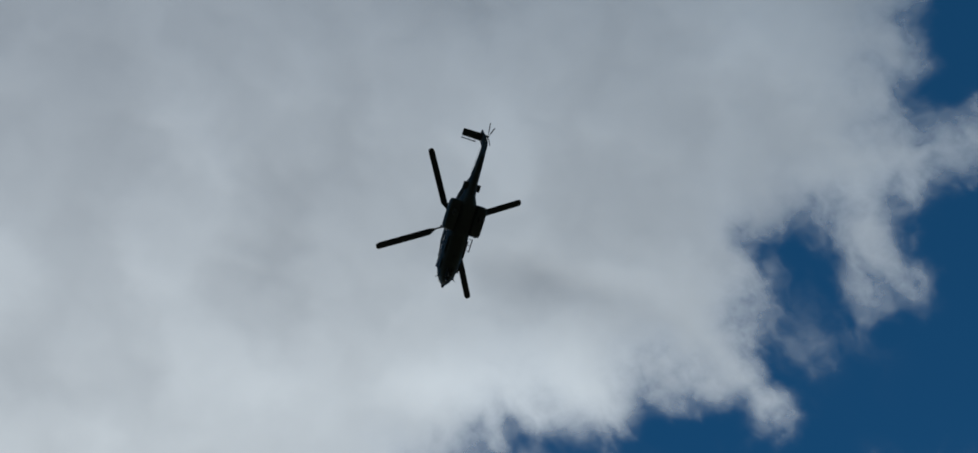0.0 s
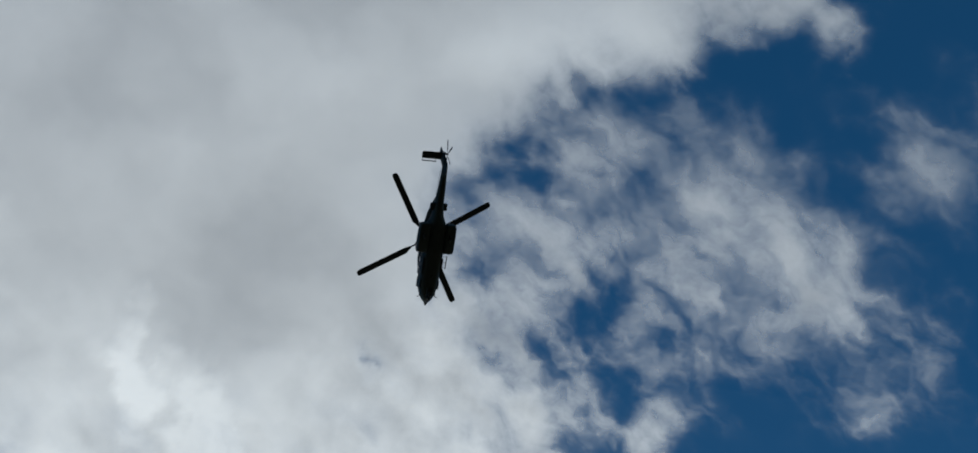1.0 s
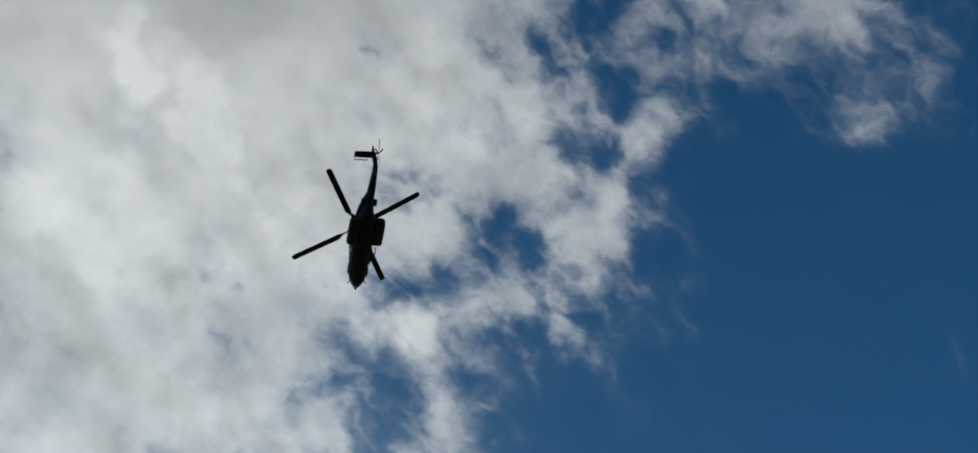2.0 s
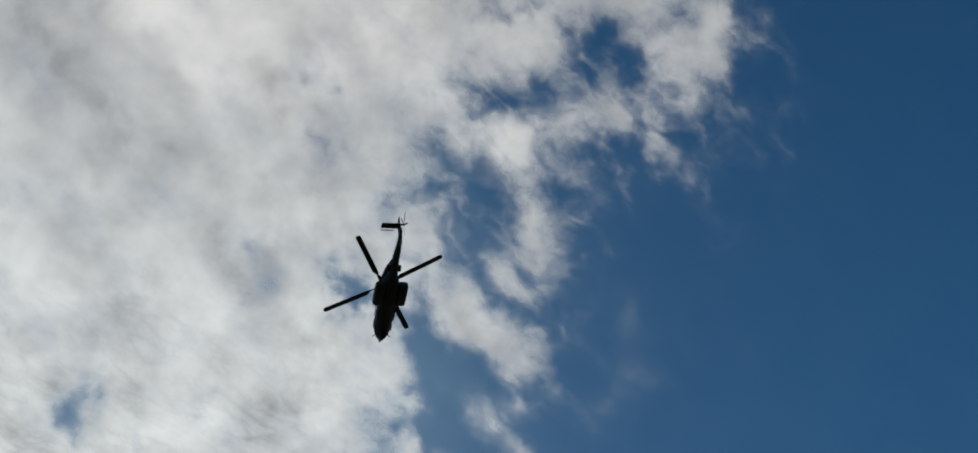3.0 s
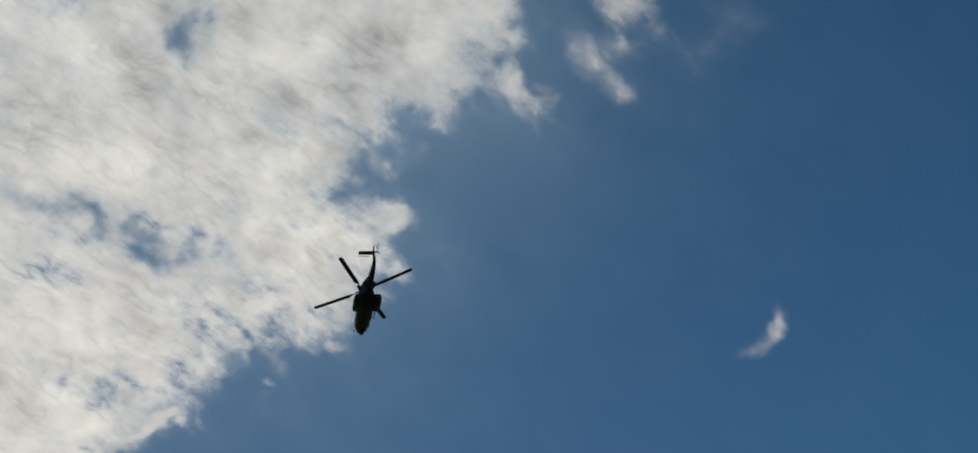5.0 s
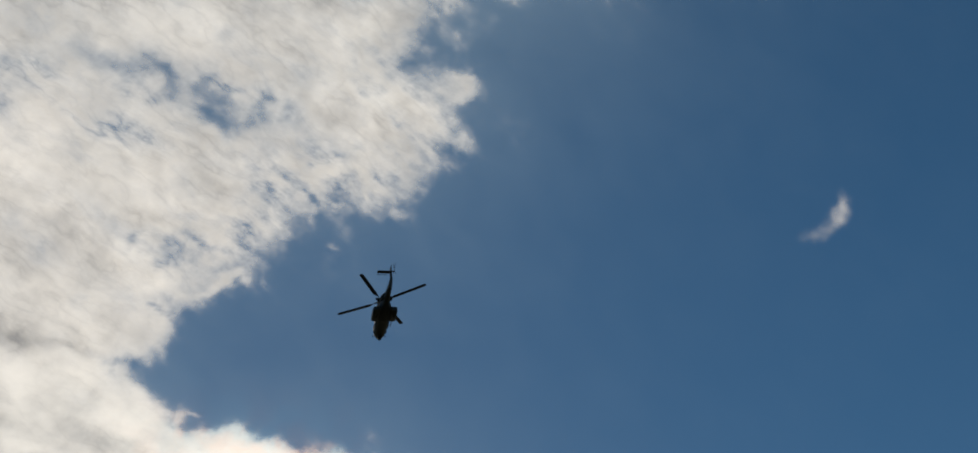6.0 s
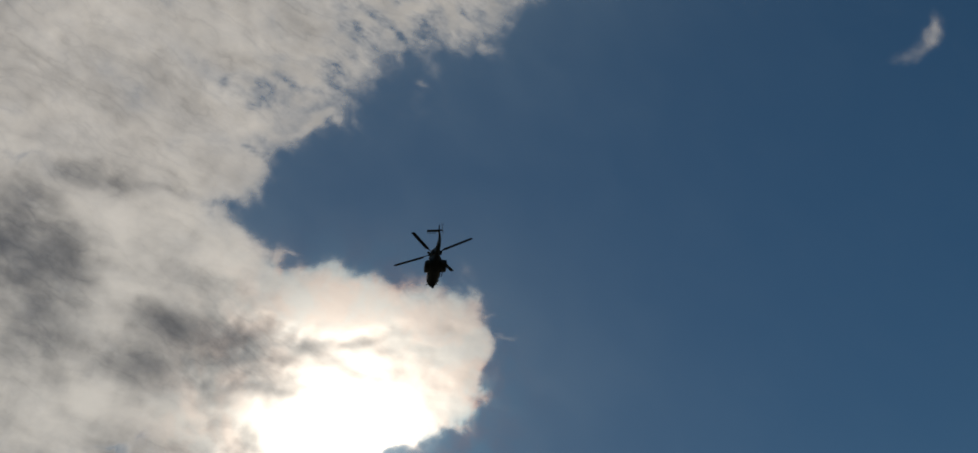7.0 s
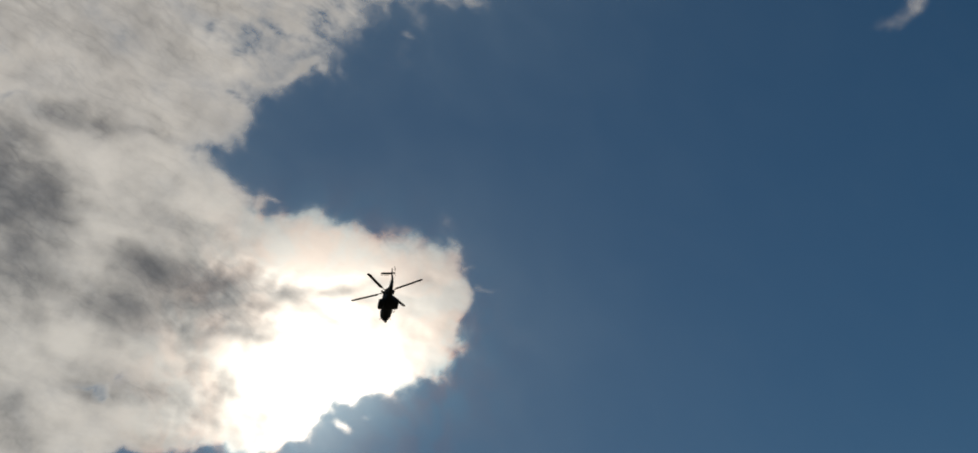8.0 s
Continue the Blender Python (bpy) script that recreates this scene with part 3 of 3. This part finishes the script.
def haze(u, v):
    """Thin haze that thins out away from the bank; added cover lightens the sky sunwards."""
    away = np.maximum(-outline_distance(u, v, RIM), 0)
    # the last term lays on the sky's glow nearer the sun as haze
    low = 1 / (1 + np.exp((v - 2.0) / 3.5)) * (0.70 + 0.30 / (1 + np.exp(-(v + 19.0) / 2.5)) + 0.25 / (1 + np.exp((v + 29.0) / 1.5)))
    cover = -0.32 + (0.53 * np.exp(-away / 10.5) + 0.05 * fbm(u, v, 6.0, 3, 0.5, 81)) * low
    return cover, 0.2 + 0 * u, 0 * u, 0.12 + 0 * u


cloud((-34, 26, -43, 12), 0.4, haze, [("haze_veil", "thin bluish-white haze spread beside the cloud bank")], lift=40.0, material=HAZE)


def wisp(name, spots, ragged, label, depth=0.25):
    """A small detached shred of cloud, made of overlapping soft spots (u, v, half length, half width, turn, amount)."""
    def shape(u, v):
        wu = u + 0.25 * fbm(u, v, 1.2, 4, 0.55, 11)
        wv = v + 0.25 * fbm(u, v, 1.2, 4, 0.55, 12)
        cover = np.full(u.shape, -3.0)
        for cu, cv, ru, rv, turn, amount in spots:
            cover = np.logaddexp(7 * cover, 7 * (amount - (amount + 0.5) * ellipse(wu, wv, cu, cv, ru, rv, turn) ** 1.6)) / 7
        return cover, depth + 0 * u, 0.2 + 0 * u, ragged + 0 * u
    us = [s[0] for s in spots]
    vs = [s[1] for s in spots]
    pad = 2.0 * max(s[2] for s in spots)
    cloud((min(us) - pad, max(us) + pad, min(vs) - pad, max(vs) + pad), 0.06, shape, [(name, label)], lift=-120.0)


wisp("cloud_wisp", [(11.97, -15.11, 0.65, 0.39, -76, 0.5), (11.90, -15.52, 0.73, 0.41, -81, 0.5), (11.73, -15.96, 0.80, 0.36, 61, 0.24), (11.36, -16.5, 0.85, 0.34, 37, 0.24)], 0.8, "small hooked wisp of white cloud alone in blue sky")
wisp("cloud_wisp", [(2.56, -7.95, 1.27, 0.82, -15, 0.3), (2.86, -8.42, 1.53, 0.91, -30, 0.45), (3.81, -8.88, 1.15, 0.59, -29, 0.35), (3.62, -7.49, 0.98, 0.64, -0, 0.1)], 2.0, "ragged white shred of cloud beside the bank")
wisp("cloud_wisp", [(6.76, -3.42, 1.68, 0.77, -71, -0.08), (7.67, -5.38, 1.54, 0.91, -8, -0.04), (6.69, -6.80, 2.19, 0.77, 67, -0.1)], 0.7, "faint thin veil of cloud in blue sky")
wisp("cloud_wisp", [(19.77, 4.42, 1.01, 0.41, -65, -0.1)], 0.6, "faint streak of cloud in blue sky")
wisp("cloud_wisp", [(19.15, -24.12, 0.92, 0.59, -10, 0.0), (19.25, -24.89, 1.14, 0.64, 11, 0.05)], 0.8, "faint ragged scrap of cloud in blue sky")
wisp("cloud_wisp", [(-3.81, -36.32, 0.63, 0.27, -12, 0.5), (-2.92, -36.87, 0.67, 0.29, -23, 0.6), (-2.26, -36.28, 0.35, 0.18, 2, 0.1)], 1.4, "small white scraps torn off the sunlit cloud")
wisp("cloud_wisp", [(0.44, -30.55, 0.94, 0.20, 11, 0.3), (-0.36, -30.04, 0.58, 0.20, 27, 0.2)], 1.2, "thin white shred at the tip of the sunlit cloud")
wisp("cloud_wisp", [(-7.99, -29.76, 0.47, 0.18, 5, 0.35)], 0.8, "tiny white scrap beside the sunlit cloud")


# ---- helicopter: x ahead, y to its left, z up, from the middle of the rotor's tip plane ----
def build_helicopter():
    heli = new("helicopter")
    heli.matrix_basis = Matrix.Translation((0, 0, HUB))
    tagged(heli, "dark twin-engined transport helicopter flying with four-bladed rotor", "helicopter")
    # fuselage with nose and tapering rear
    part("fuselage", loft([
        (5.85, 0, -3.5, 0.10, 0.12, 2.0), (5.72, 0, -3.5, 0.3, 0.3, 2.1), (5.4, 0, -3.47, 0.56, 0.52, 2.2), (4.9, 0, -3.38, 0.8, 0.72, 2.4),
        (4.2, 0, -3.2, 0.98, 0.92, 2.7), (3.4, 0, -3.14, 1.04, 0.98, 2.9), (0.0, 0, -3.14, 1.05, 0.98, 3.0), (-2.2, 0, -3.12, 1.02, 0.96, 2.9),
        (-2.7, 0, -3.04, 0.84, 0.88, 2.6), (-3.3, 0, -2.94, 0.6, 0.74, 2.4), (-4.2, -0.01, -2.84, 0.49, 0.6, 2.2), (-5.0, -0.03, -2.78, 0.45, 0.5, 2.1)]), GREEN, heli)
    part("tail_boom", loft([
        (-4.9, -0.03, -2.78, 0.45, 0.5, 2.1), (-6.4, -0.08, -2.72, 0.37, 0.42, 2.0), (-7.8, -0.1, -2.62, 0.28, 0.34, 2.0), (-8.7, -0.08, -2.36, 0.21, 0.34, 2.0), (-9.35, -0.04, -2.0, 0.09, 0.2, 2.0)]), GREEN, heli)
    part("ventral_fin", wing([((-6.9, -0.09, -2.85), 2.0, 0.16, (-1, 0, 0.12), (0, 1, 0)), ((-7.5, -0.1, -3.15), 1.4, 0.15, (-1, 0, 0.2), (0, 1, 0)),
                              ((-7.9, -0.1, -3.32), 0.9, 0.12, (-1, 0, 0.2), (0, 1, 0))], 16), GREEN, heli)
    # fin, swept back and up
    part("tail_fin", wing([((-7.9, -0.08, -2.4), 1.35, 0.2, (-1, 0, 0), (0, 1, 0)), ((-8.5, -0.03, -1.5), 1.1, 0.2, (-1, 0, 0), (0, 1, 0)),
                           ((-8.95, -0.05, -0.85), 0.95, 0.18, (-1, 0, 0.05), (0, 1, 0)), ((-9.1, -0.05, -0.6), 0.75, 0.1, (-1, 0, 0.1), (0, 1, 0))], 18), GREEN, heli)
    part("tail_bumper", rod((-8.4, -0.08, -2.7), (-9.2, -0.06, -2.9), 0.035, bm=rod((-9.2, -0.06, -2.9), (-9.36, -0.06, -2.86), 0.05)), STEEL, heli)
    stab = part("tailplane", wing([((-8.72, 0.0, -1.45), 0.78, 0.14, (-1, 0, 0), (0, 0, 1)), ((-8.72, 2.0, -1.43), 0.72, 0.13, (-1, 0, 0), (0, 0, 1)),
                                   ((-8.78, 2.1, -1.43), 0.6, 0.06, (-1, 0, 0), (0, 0, 1))], 18), GREEN, heli)
    part("slat", wing([((-8.45, 0.55, -1.55), 0.1, 0.3, (-1, 0, 0.2), (0, 0, 1)), ((-8.45, 2.1, -1.53), 0.1, 0.3, (-1, 0, 0.2), (0, 0, 1))], 10), GREEN, stab)
    for y in (0.65, 1.35, 2.05):
        part("slat_bracket", rod((-8.48, y, -1.55), (-8.8, y, -1.44), 0.018, segments=8), STEEL, stab)
    # engine deck
    cowl = part("engine_cowling", loft([
        (3.3, 0, -1.72, 0.35, 0.16, 2.4), (2.9, 0, -1.62, 0.72, 0.36, 2.8), (1.8, 0, -1.5, 0.86, 0.52, 3.0), (0.2, 0, -1.4, 0.86, 0.58, 3.0), (-1.6, 0, -1.48, 0.84, 0.52, 2.8),
        (-3.2, 0, -1.78, 0.7, 0.4, 2.5), (-4.4, 0, -2.1, 0.45, 0.24, 2.2), (-5.2, 0, -2.26, 0.2, 0.14, 2.0)]), GREEN, heli)
    for s in (-1, 1):
        inlet = part("engine_intake", loft([(3.35, 0.42 * s, -1.5, 0.2, 0.2, 2), (3.28, 0.42 * s, -1.5, 0.27, 0.27, 2), (2.6, 0.42 * s, -1.5, 0.31, 0.31, 2), (2.2, 0.44 * s, -1.46, 0.3, 0.3, 2)], 20), STEEL, heli, "bare metal intake ring")
        part("intake_grille", rod((3.37, 0.42 * s, -1.5), (3.41, 0.42 * s, -1.5), 0.17, 0.12, 16), SOOT, inlet)
        pipe = part("exhaust", loft([(-0.9, 0.62 * s, -1.42, 0.2, 0.2, 2), (-1.5, 0.86 * s, -1.36, 0.23, 0.21, 2), (-1.95, 1.12 * s, -1.3, 0.24, 0.21, 2), (-1.98, 1.13 * s, -1.3, 0.19, 0.16, 2)], 18), SOOT, heli, "sooty exhaust pipe")
    # sponsons with wheel bays
    for s in (-1, 1):
        pod = part("sponson", loft([
            (0.5, 1.30 * s, -3.66, 0.4, 0.22, 3.0), (0.42, 1.36 * s, -3.66, 0.55, 0.36, 4.0), (0.15, 1.39 * s, -3.66, 0.57, 0.45, 4.6), (-1.2, 1.40 * s, -3.66, 0.57, 0.47, 4.6),
            (-2.2, 1.39 * s, -3.64, 0.56, 0.44, 4.4), (-2.52, 1.35 * s, -3.62, 0.52, 0.36, 3.8), (-2.6, 1.28 * s, -3.6, 0.36, 0.24, 3.0)], 26), GREEN, heli)
        part("landing_light", rod((0.5, 1.5 * s, -3.8), (0.44, 1.5 * s, -3.93), 0.07, 0.09), GLASS, pod)
        wheel = part("main_wheel", rod((-1.3, 1.28 * s, -4.1), (-1.3, 1.52 * s, -4.1), 0.3, segments=24), RUBBER, pod, "black rubber tyre half tucked in its bay")
        part("rim", rod((-1.3, 1.53 * s, -4.1), (-1.3, 1.56 * s, -4.1), 0.16, segments=18), STEEL, wheel)
    # flare boxes at the root of the boom
    for s in (-1, 1):
        rack = part("flare_dispenser", box(0.72, 0.5, 0.42, (-4.15, 0.62 * s, -2.86), 0.06), GREEN, heli)
        for i in range(3):
            part("flare_tube", rod((-4.35 + 0.2 * i, 0.85 * s, -2.86), (-4.35 + 0.2 * i, 0.89 * s, -2.86), 0.07), SOOT, rack)
    # cabin door rail and step on the right, hoist above
    step = part("cabin_step", rod((0.7, -1.36, -3.9), (2.05, -1.36, -3.9), 0.045, bm=rod((0.7, -1.42, -3.82), (2.05, -1.42, -3.82), 0.03)), STEEL, heli)
    for x in (0.8, 1.4, 1.95):
        part("step_bracket", rod((x, -1.0, -3.75), (x, -1.4, -3.88), 0.025, segments=8), STEEL, step)
    hoist = part("rescue_hoist", rod((1.1, -1.28, -1.75), (1.75, -1.28, -1.75), 0.15, bm=box(0.5, 0.5, 0.12, (1.4, -1.05, -1.72))), GREEN, heli)
    part("hoist_hook", rod((1.4, -1.3, -1.9), (1.4, -1.3, -2.15), 0.02, 0.05, 8), STEEL, hoist)
    # nose fittings
    part("radome", loft([(5.74, 0, -3.5, 0.2, 0.2, 2), (5.94, 0, -3.52, 0.16, 0.16, 2), (6.08, 0, -3.54, 0.07, 0.08, 2)], 18), BLACK, heli, "black rounded radome")
    turret = part("sensor_turret", rod((5.15, 0, -3.95), (5.15, 0, -4.12), 0.13, bm=rod((5.15, 0, -4.1), (5.15, 0, -4.34), 0.2, 0.12, 16)), BLACK, heli)
    part("lens", rod((5.33, 0, -4.2), (5.37, 0, -4.2), 0.07), GLASS, turret)
    for s in (-1, 1):
        part("mirror", rod((4.95, 0.74 * s, -3.55), (5.15, 0.98 * s, -3.62), 0.025, 0.02, 8, box(0.06, 0.2, 0.15, (5.17, 1.0 * s, -3.63), 0.02)), BLACK, heli)
        part("pitot_tube", rod((5.3, 0.36 * s, -3.0), (5.66, 0.38 * s, -3.02), 0.02, 0.012, 8), STEEL, heli)
    nose_leg = part("nose_gear", rod((4.5, 0, -4.0), (4.62, 0, -4.42), 0.06), STEEL, heli)
    for s in (-1, 1):
        part("nose_wheel", rod((4.64, 0.06 * s, -4.45), (4.64, 0.2 * s, -4.45), 0.21, segments=20), RUBBER, nose_leg)
    part("nose_gear_door", box(0.9, 0.04, 0.3, (4.5, 0.28, -4.2), 0.015), GREEN, heli)
    part("nose_gear_door", box(0.9, 0.04, 0.3, (4.5, -0.28, -4.2), 0.015), GREEN, heli)
    # glazing
    for s in (-1, 1):
        part("windscreen", loft([(4.35, 0.34 * s, -2.4, 0.06, 0.06, 3), (4.4, 0.36 * s, -2.48, 0.32, 0.2, 3), (4.85, 0.36 * s, -2.78, 0.32, 0.2, 3), (5.2, 0.32 * s, -2.98, 0.26, 0.1, 3)], 16), GLASS, heli, "dark tinted windscreen")
        part("cockpit_door", box(0.95, 0.06, 1.2, (3.85, 0.99 * s, -3.2), 0.02), GREEN, heli)
        part("cockpit_window", box(0.7, 0.06, 0.45, (3.88, 1.0 * s, -2.9), 0.02), GLASS, heli, "dark tinted window")
        part("chin_window", box(0.5, 0.05, 0.3, (4.85, 0.8 * s, -3.55), 0.02), GLASS, heli, "dark tinted window")
        door = part("cabin_door", box(1.75, 0.06, 1.3, (1.9, 1.04 * s, -3.2), 0.03), GREEN, heli)
        part("door_rail", box(3.3, 0.05, 0.06, (1.2, 0.98 * s, -2.42), 0.01), STEEL, heli)
        part("handle", box(0.2, 0.04, 0.05, (2.55, 1.085 * s, -3.2), 0.01), STEEL, door)
        for x in (2.3, 1.45):
            part("window", box(0.5, 0.03, 0.5, (x, 1.07 * s, -2.95), 0.05), GLASS, door, "dark tinted window")
        for x in (0.45, -0.5, -1.45):
            part("cabin_window", box(0.48, 0.05, 0.48, (x, 1.03 * s, -2.85), 0.05), GLASS, heli, "dark tinted window")
    # belly fittings
    part("belly_hatch", box(1.1, 0.9, 0.03, (0.2, 0, -4.125), 0.01), GREEN, heli)
    part("cargo_hook", rod((0.2, 0, -4.13), (0.2, 0, -4.34), 0.05, 0.03, 10), STEEL, heli)
    for x, h in ((3.0, 0.26), (-1.6, 0.22), (-3.2, 0.25)):
        z = -4.1 if x > -2 else -3.78
        part("blade_antenna", wing([((x, 0, z), 0.3, 0.12, (-1, 0, 0), (0, 1, 0)), ((x - 0.1, 0, z - h), 0.18, 0.1, (-1, 0, 0), (0, 1, 0))], 10), BLACK, heli)
    part("wire_antenna", rod((-5.3, 0.3, -2.3), (-8.0, 0.16, -2.2), 0.012, segments=6, bm=rod((-6.6, 0.2, -2.5), (-6.6, 0.24, -2.22), 0.015, segments=6)), BLACK, heli)
    part("tail_drive_cover", loft([(-5.0, -0.03, -2.3, 0.12, 0.1, 2), (-6.5, -0.08, -2.3, 0.1, 0.09, 2), (-8.0, -0.09, -2.24, 0.09, 0.08, 2)], 12), GREEN, heli)
    # main rotor
    mast = part("rotor_mast", rod((0, 0, -1.0), (0, 0, -0.42), 0.24, 0.16, 20), STEEL, heli)
    hub = part("rotor_hub", loft([(-0.36, 0, -0.4, 0.2, 0.06, 2.4), (-0.22, 0, -0.4, 0.36, 0.12, 2.4), (0.22, 0, -0.4, 0.36, 0.12, 2.4), (0.36, 0, -0.4, 0.2, 0.06, 2.4)], 20), STEEL, heli)
    part("hub_cap", rod((0, 0, -0.32), (0, 0, -0.14), 0.24, 0.12, 20), BLACK, hub)
    part("swashplate", rod((0, 0, -0.82), (0, 0, -0.72), 0.36, segments=24), STEEL, mast)

    def cone(r):
        return -0.40 + 0.40 * (r / 7.8) ** 1.15
    for k in range(4):
        turn = pose(0, 0, 0, 0, 0, ROTOR_TURN + 90 * k)
        skin = wing([((r, lead, cone(r)), chord, ratio, (0, -1, 0), (0, 0, 1)) for r, lead, chord, ratio in (
            (1.55, 0.06, 0.14, 0.5), (1.95, 0.15, 0.40, 0.18), (2.3, 0.2, 0.65, 0.13), (5.0, 0.2, 0.65, 0.12), (7.35, 0.2, 0.65, 0.10), (7.65, 0.15, 0.58, 0.09), (7.8, 0.02, 0.36, 0.07))], 16)
        blade = part("rotor_blade", skin, BLACK, heli, at=turn)
        part("blade_cuff", loft([(0.3, 0, -0.4, 0.12, 0.1, 2.4), (0.75, 0, -0.385, 0.11, 0.1, 2.2), (1.2, 0, -0.365, 0.08, 0.07, 2), (1.62, 0, cone(1.62), 0.075, 0.06, 2)], 14), STEEL, blade)
        part("lag_damper", rod((0.35, 0.2, -0.38), (1.1, 0.14, -0.36), 0.055), STEEL, blade)
        part("pitch_link", rod((0.34, -0.16, -0.76), (0.5, -0.18, -0.42), 0.025, segments=8), STEEL, blade)
    # tail rotor on the right of the fin
    tail_hub = part("tail_rotor_hub", rod((-9.34, -0.1, -1.48), (-9.34, -0.62, -1.48), 0.13, 0.1, 16), STEEL, heli)
    for k in range(5):
        a = radians(14 + 72 * k)
        out = Vector((math.cos(a), 0, math.sin(a)))
        side = Vector((-math.sin(a), -0.15, math.cos(a))).normalized()
        o = Vector((-9.34, -0.55, -1.48))
        part("tail_rotor_blade", wing([(o + out * r + side * (0.5 * c), c, 0.1, -side, (0, 1, 0)) for r, c in ((0.12, 0.07), (0.4, 0.1), (0.55, 0.19), (1.4, 0.19), (1.52, 0.12))], 12), BLACK, tail_hub)
    return heli


ROTOR_TURN = 58.0
build_helicopter()


# ---- trees beside the way, whose tips just reach into the view ----
def build_tree(base):
    rng = random.Random(5)
    tree = new("broadleaf_tree")
    tree.matrix_basis = Matrix.Translation(base)
    tagged(tree, "tall leafy broadleaf tree seen dark against the sky", "tree", "trees beside the field")
    trunk = None
    for (a, ra), (b, rb) in zip(TRUNK, TRUNK[1:]):
        trunk = rod(a, b, ra, rb, 14, trunk)
    part("trunk", trunk, BARK, tree)
    tips = [(Vector((0.5, 2.92, 17.92)), 0.85), (Vector((0.5, 3.16, 18.05)), 0.62), (Vector((0.45, 3.1, 17.6)), 0.6), (Vector((0.3, 2.9, 18.4)), 0.5)]
    while len(tips) < 34:
        way = Vector((rng.gauss(0, 1), rng.gauss(0, 1), rng.gauss(0, 1))).normalized()
        reach = rng.uniform(0.45, 1.0)
        tips.append((Vector((0, 0, 13.4)) + Vector((3.3 * way.x, 3.0 * way.y, 4.3 * way.z)) * reach, rng.uniform(0.7, 1.25)))
    leaves = []
    for tip, size in tips:
        foot = Vector((0, 0, min(16.0, max(7.0, tip.z - 2.2 - 0.5 * tip.xy.length))))
        bend = (foot + tip) / 2 + Vector((0, 0, 0.35))
        limb = rod(bend, tip, 0.06, 0.02, 7, rod(foot, bend, 0.12, 0.06, 8))
        part("limb", limb, BARK, tree)
        for _ in range(int((1500 if tip.z > 17.5 else 520) * size)):
            way = Vector((rng.gauss(0, 1), rng.gauss(0, 1), rng.gauss(0, 1))).normalized() * rng.random() ** 0.4
            leaves.append((tip + way * (0.85 * size), rng.random() * 6.283, rng.uniform(-0.9, 0.6), rng.uniform(0.11, 0.17)))
    verts, faces = [], []
    for place, turn, dip, length in leaves:
        out = Vector((math.cos(turn) * math.cos(dip), math.sin(turn) * math.cos(dip), math.sin(dip)))
        side = Vector((-math.sin(turn), math.cos(turn), 0)) * (0.24 * length)
        sag = Vector((0, 0, -0.05 * length))
        k = len(verts)
        verts += [place, place + out * (0.45 * length) + side + sag, place + out * length, place + out * (0.45 * length) - side + sag, place + out * (0.5 * length) + sag * 2.2]
        faces += [(k, k + 1, k + 4), (k + 1, k + 2, k + 4), (k + 2, k + 3, k + 4), (k + 3, k, k + 4)]
    me = bpy.data.meshes.new("crown")
    me.from_pydata(verts, [], faces)
    me.materials.append(LEAF)
    crown = new("crown", me)
    crown.parent = tree
    tagged(crown, "dense crown of small dark green leaves", kind="stuff")
    return tree


TRUNK = [((0, 0, -0.1), 0.34), ((0.05, 0.02, 1.2), 0.26), ((0.0, 0.1, 6.0), 0.2), ((0.1, -0.05, 11.0), 0.13), ((0.05, 0.1, 16.2), 0.04)]
tree = build_tree((-125.91, 30.41, 0))
copy_thing(tree, Matrix.Translation((-148.21, 27.99, 0)) @ Matrix.Scale(0.94, 4))
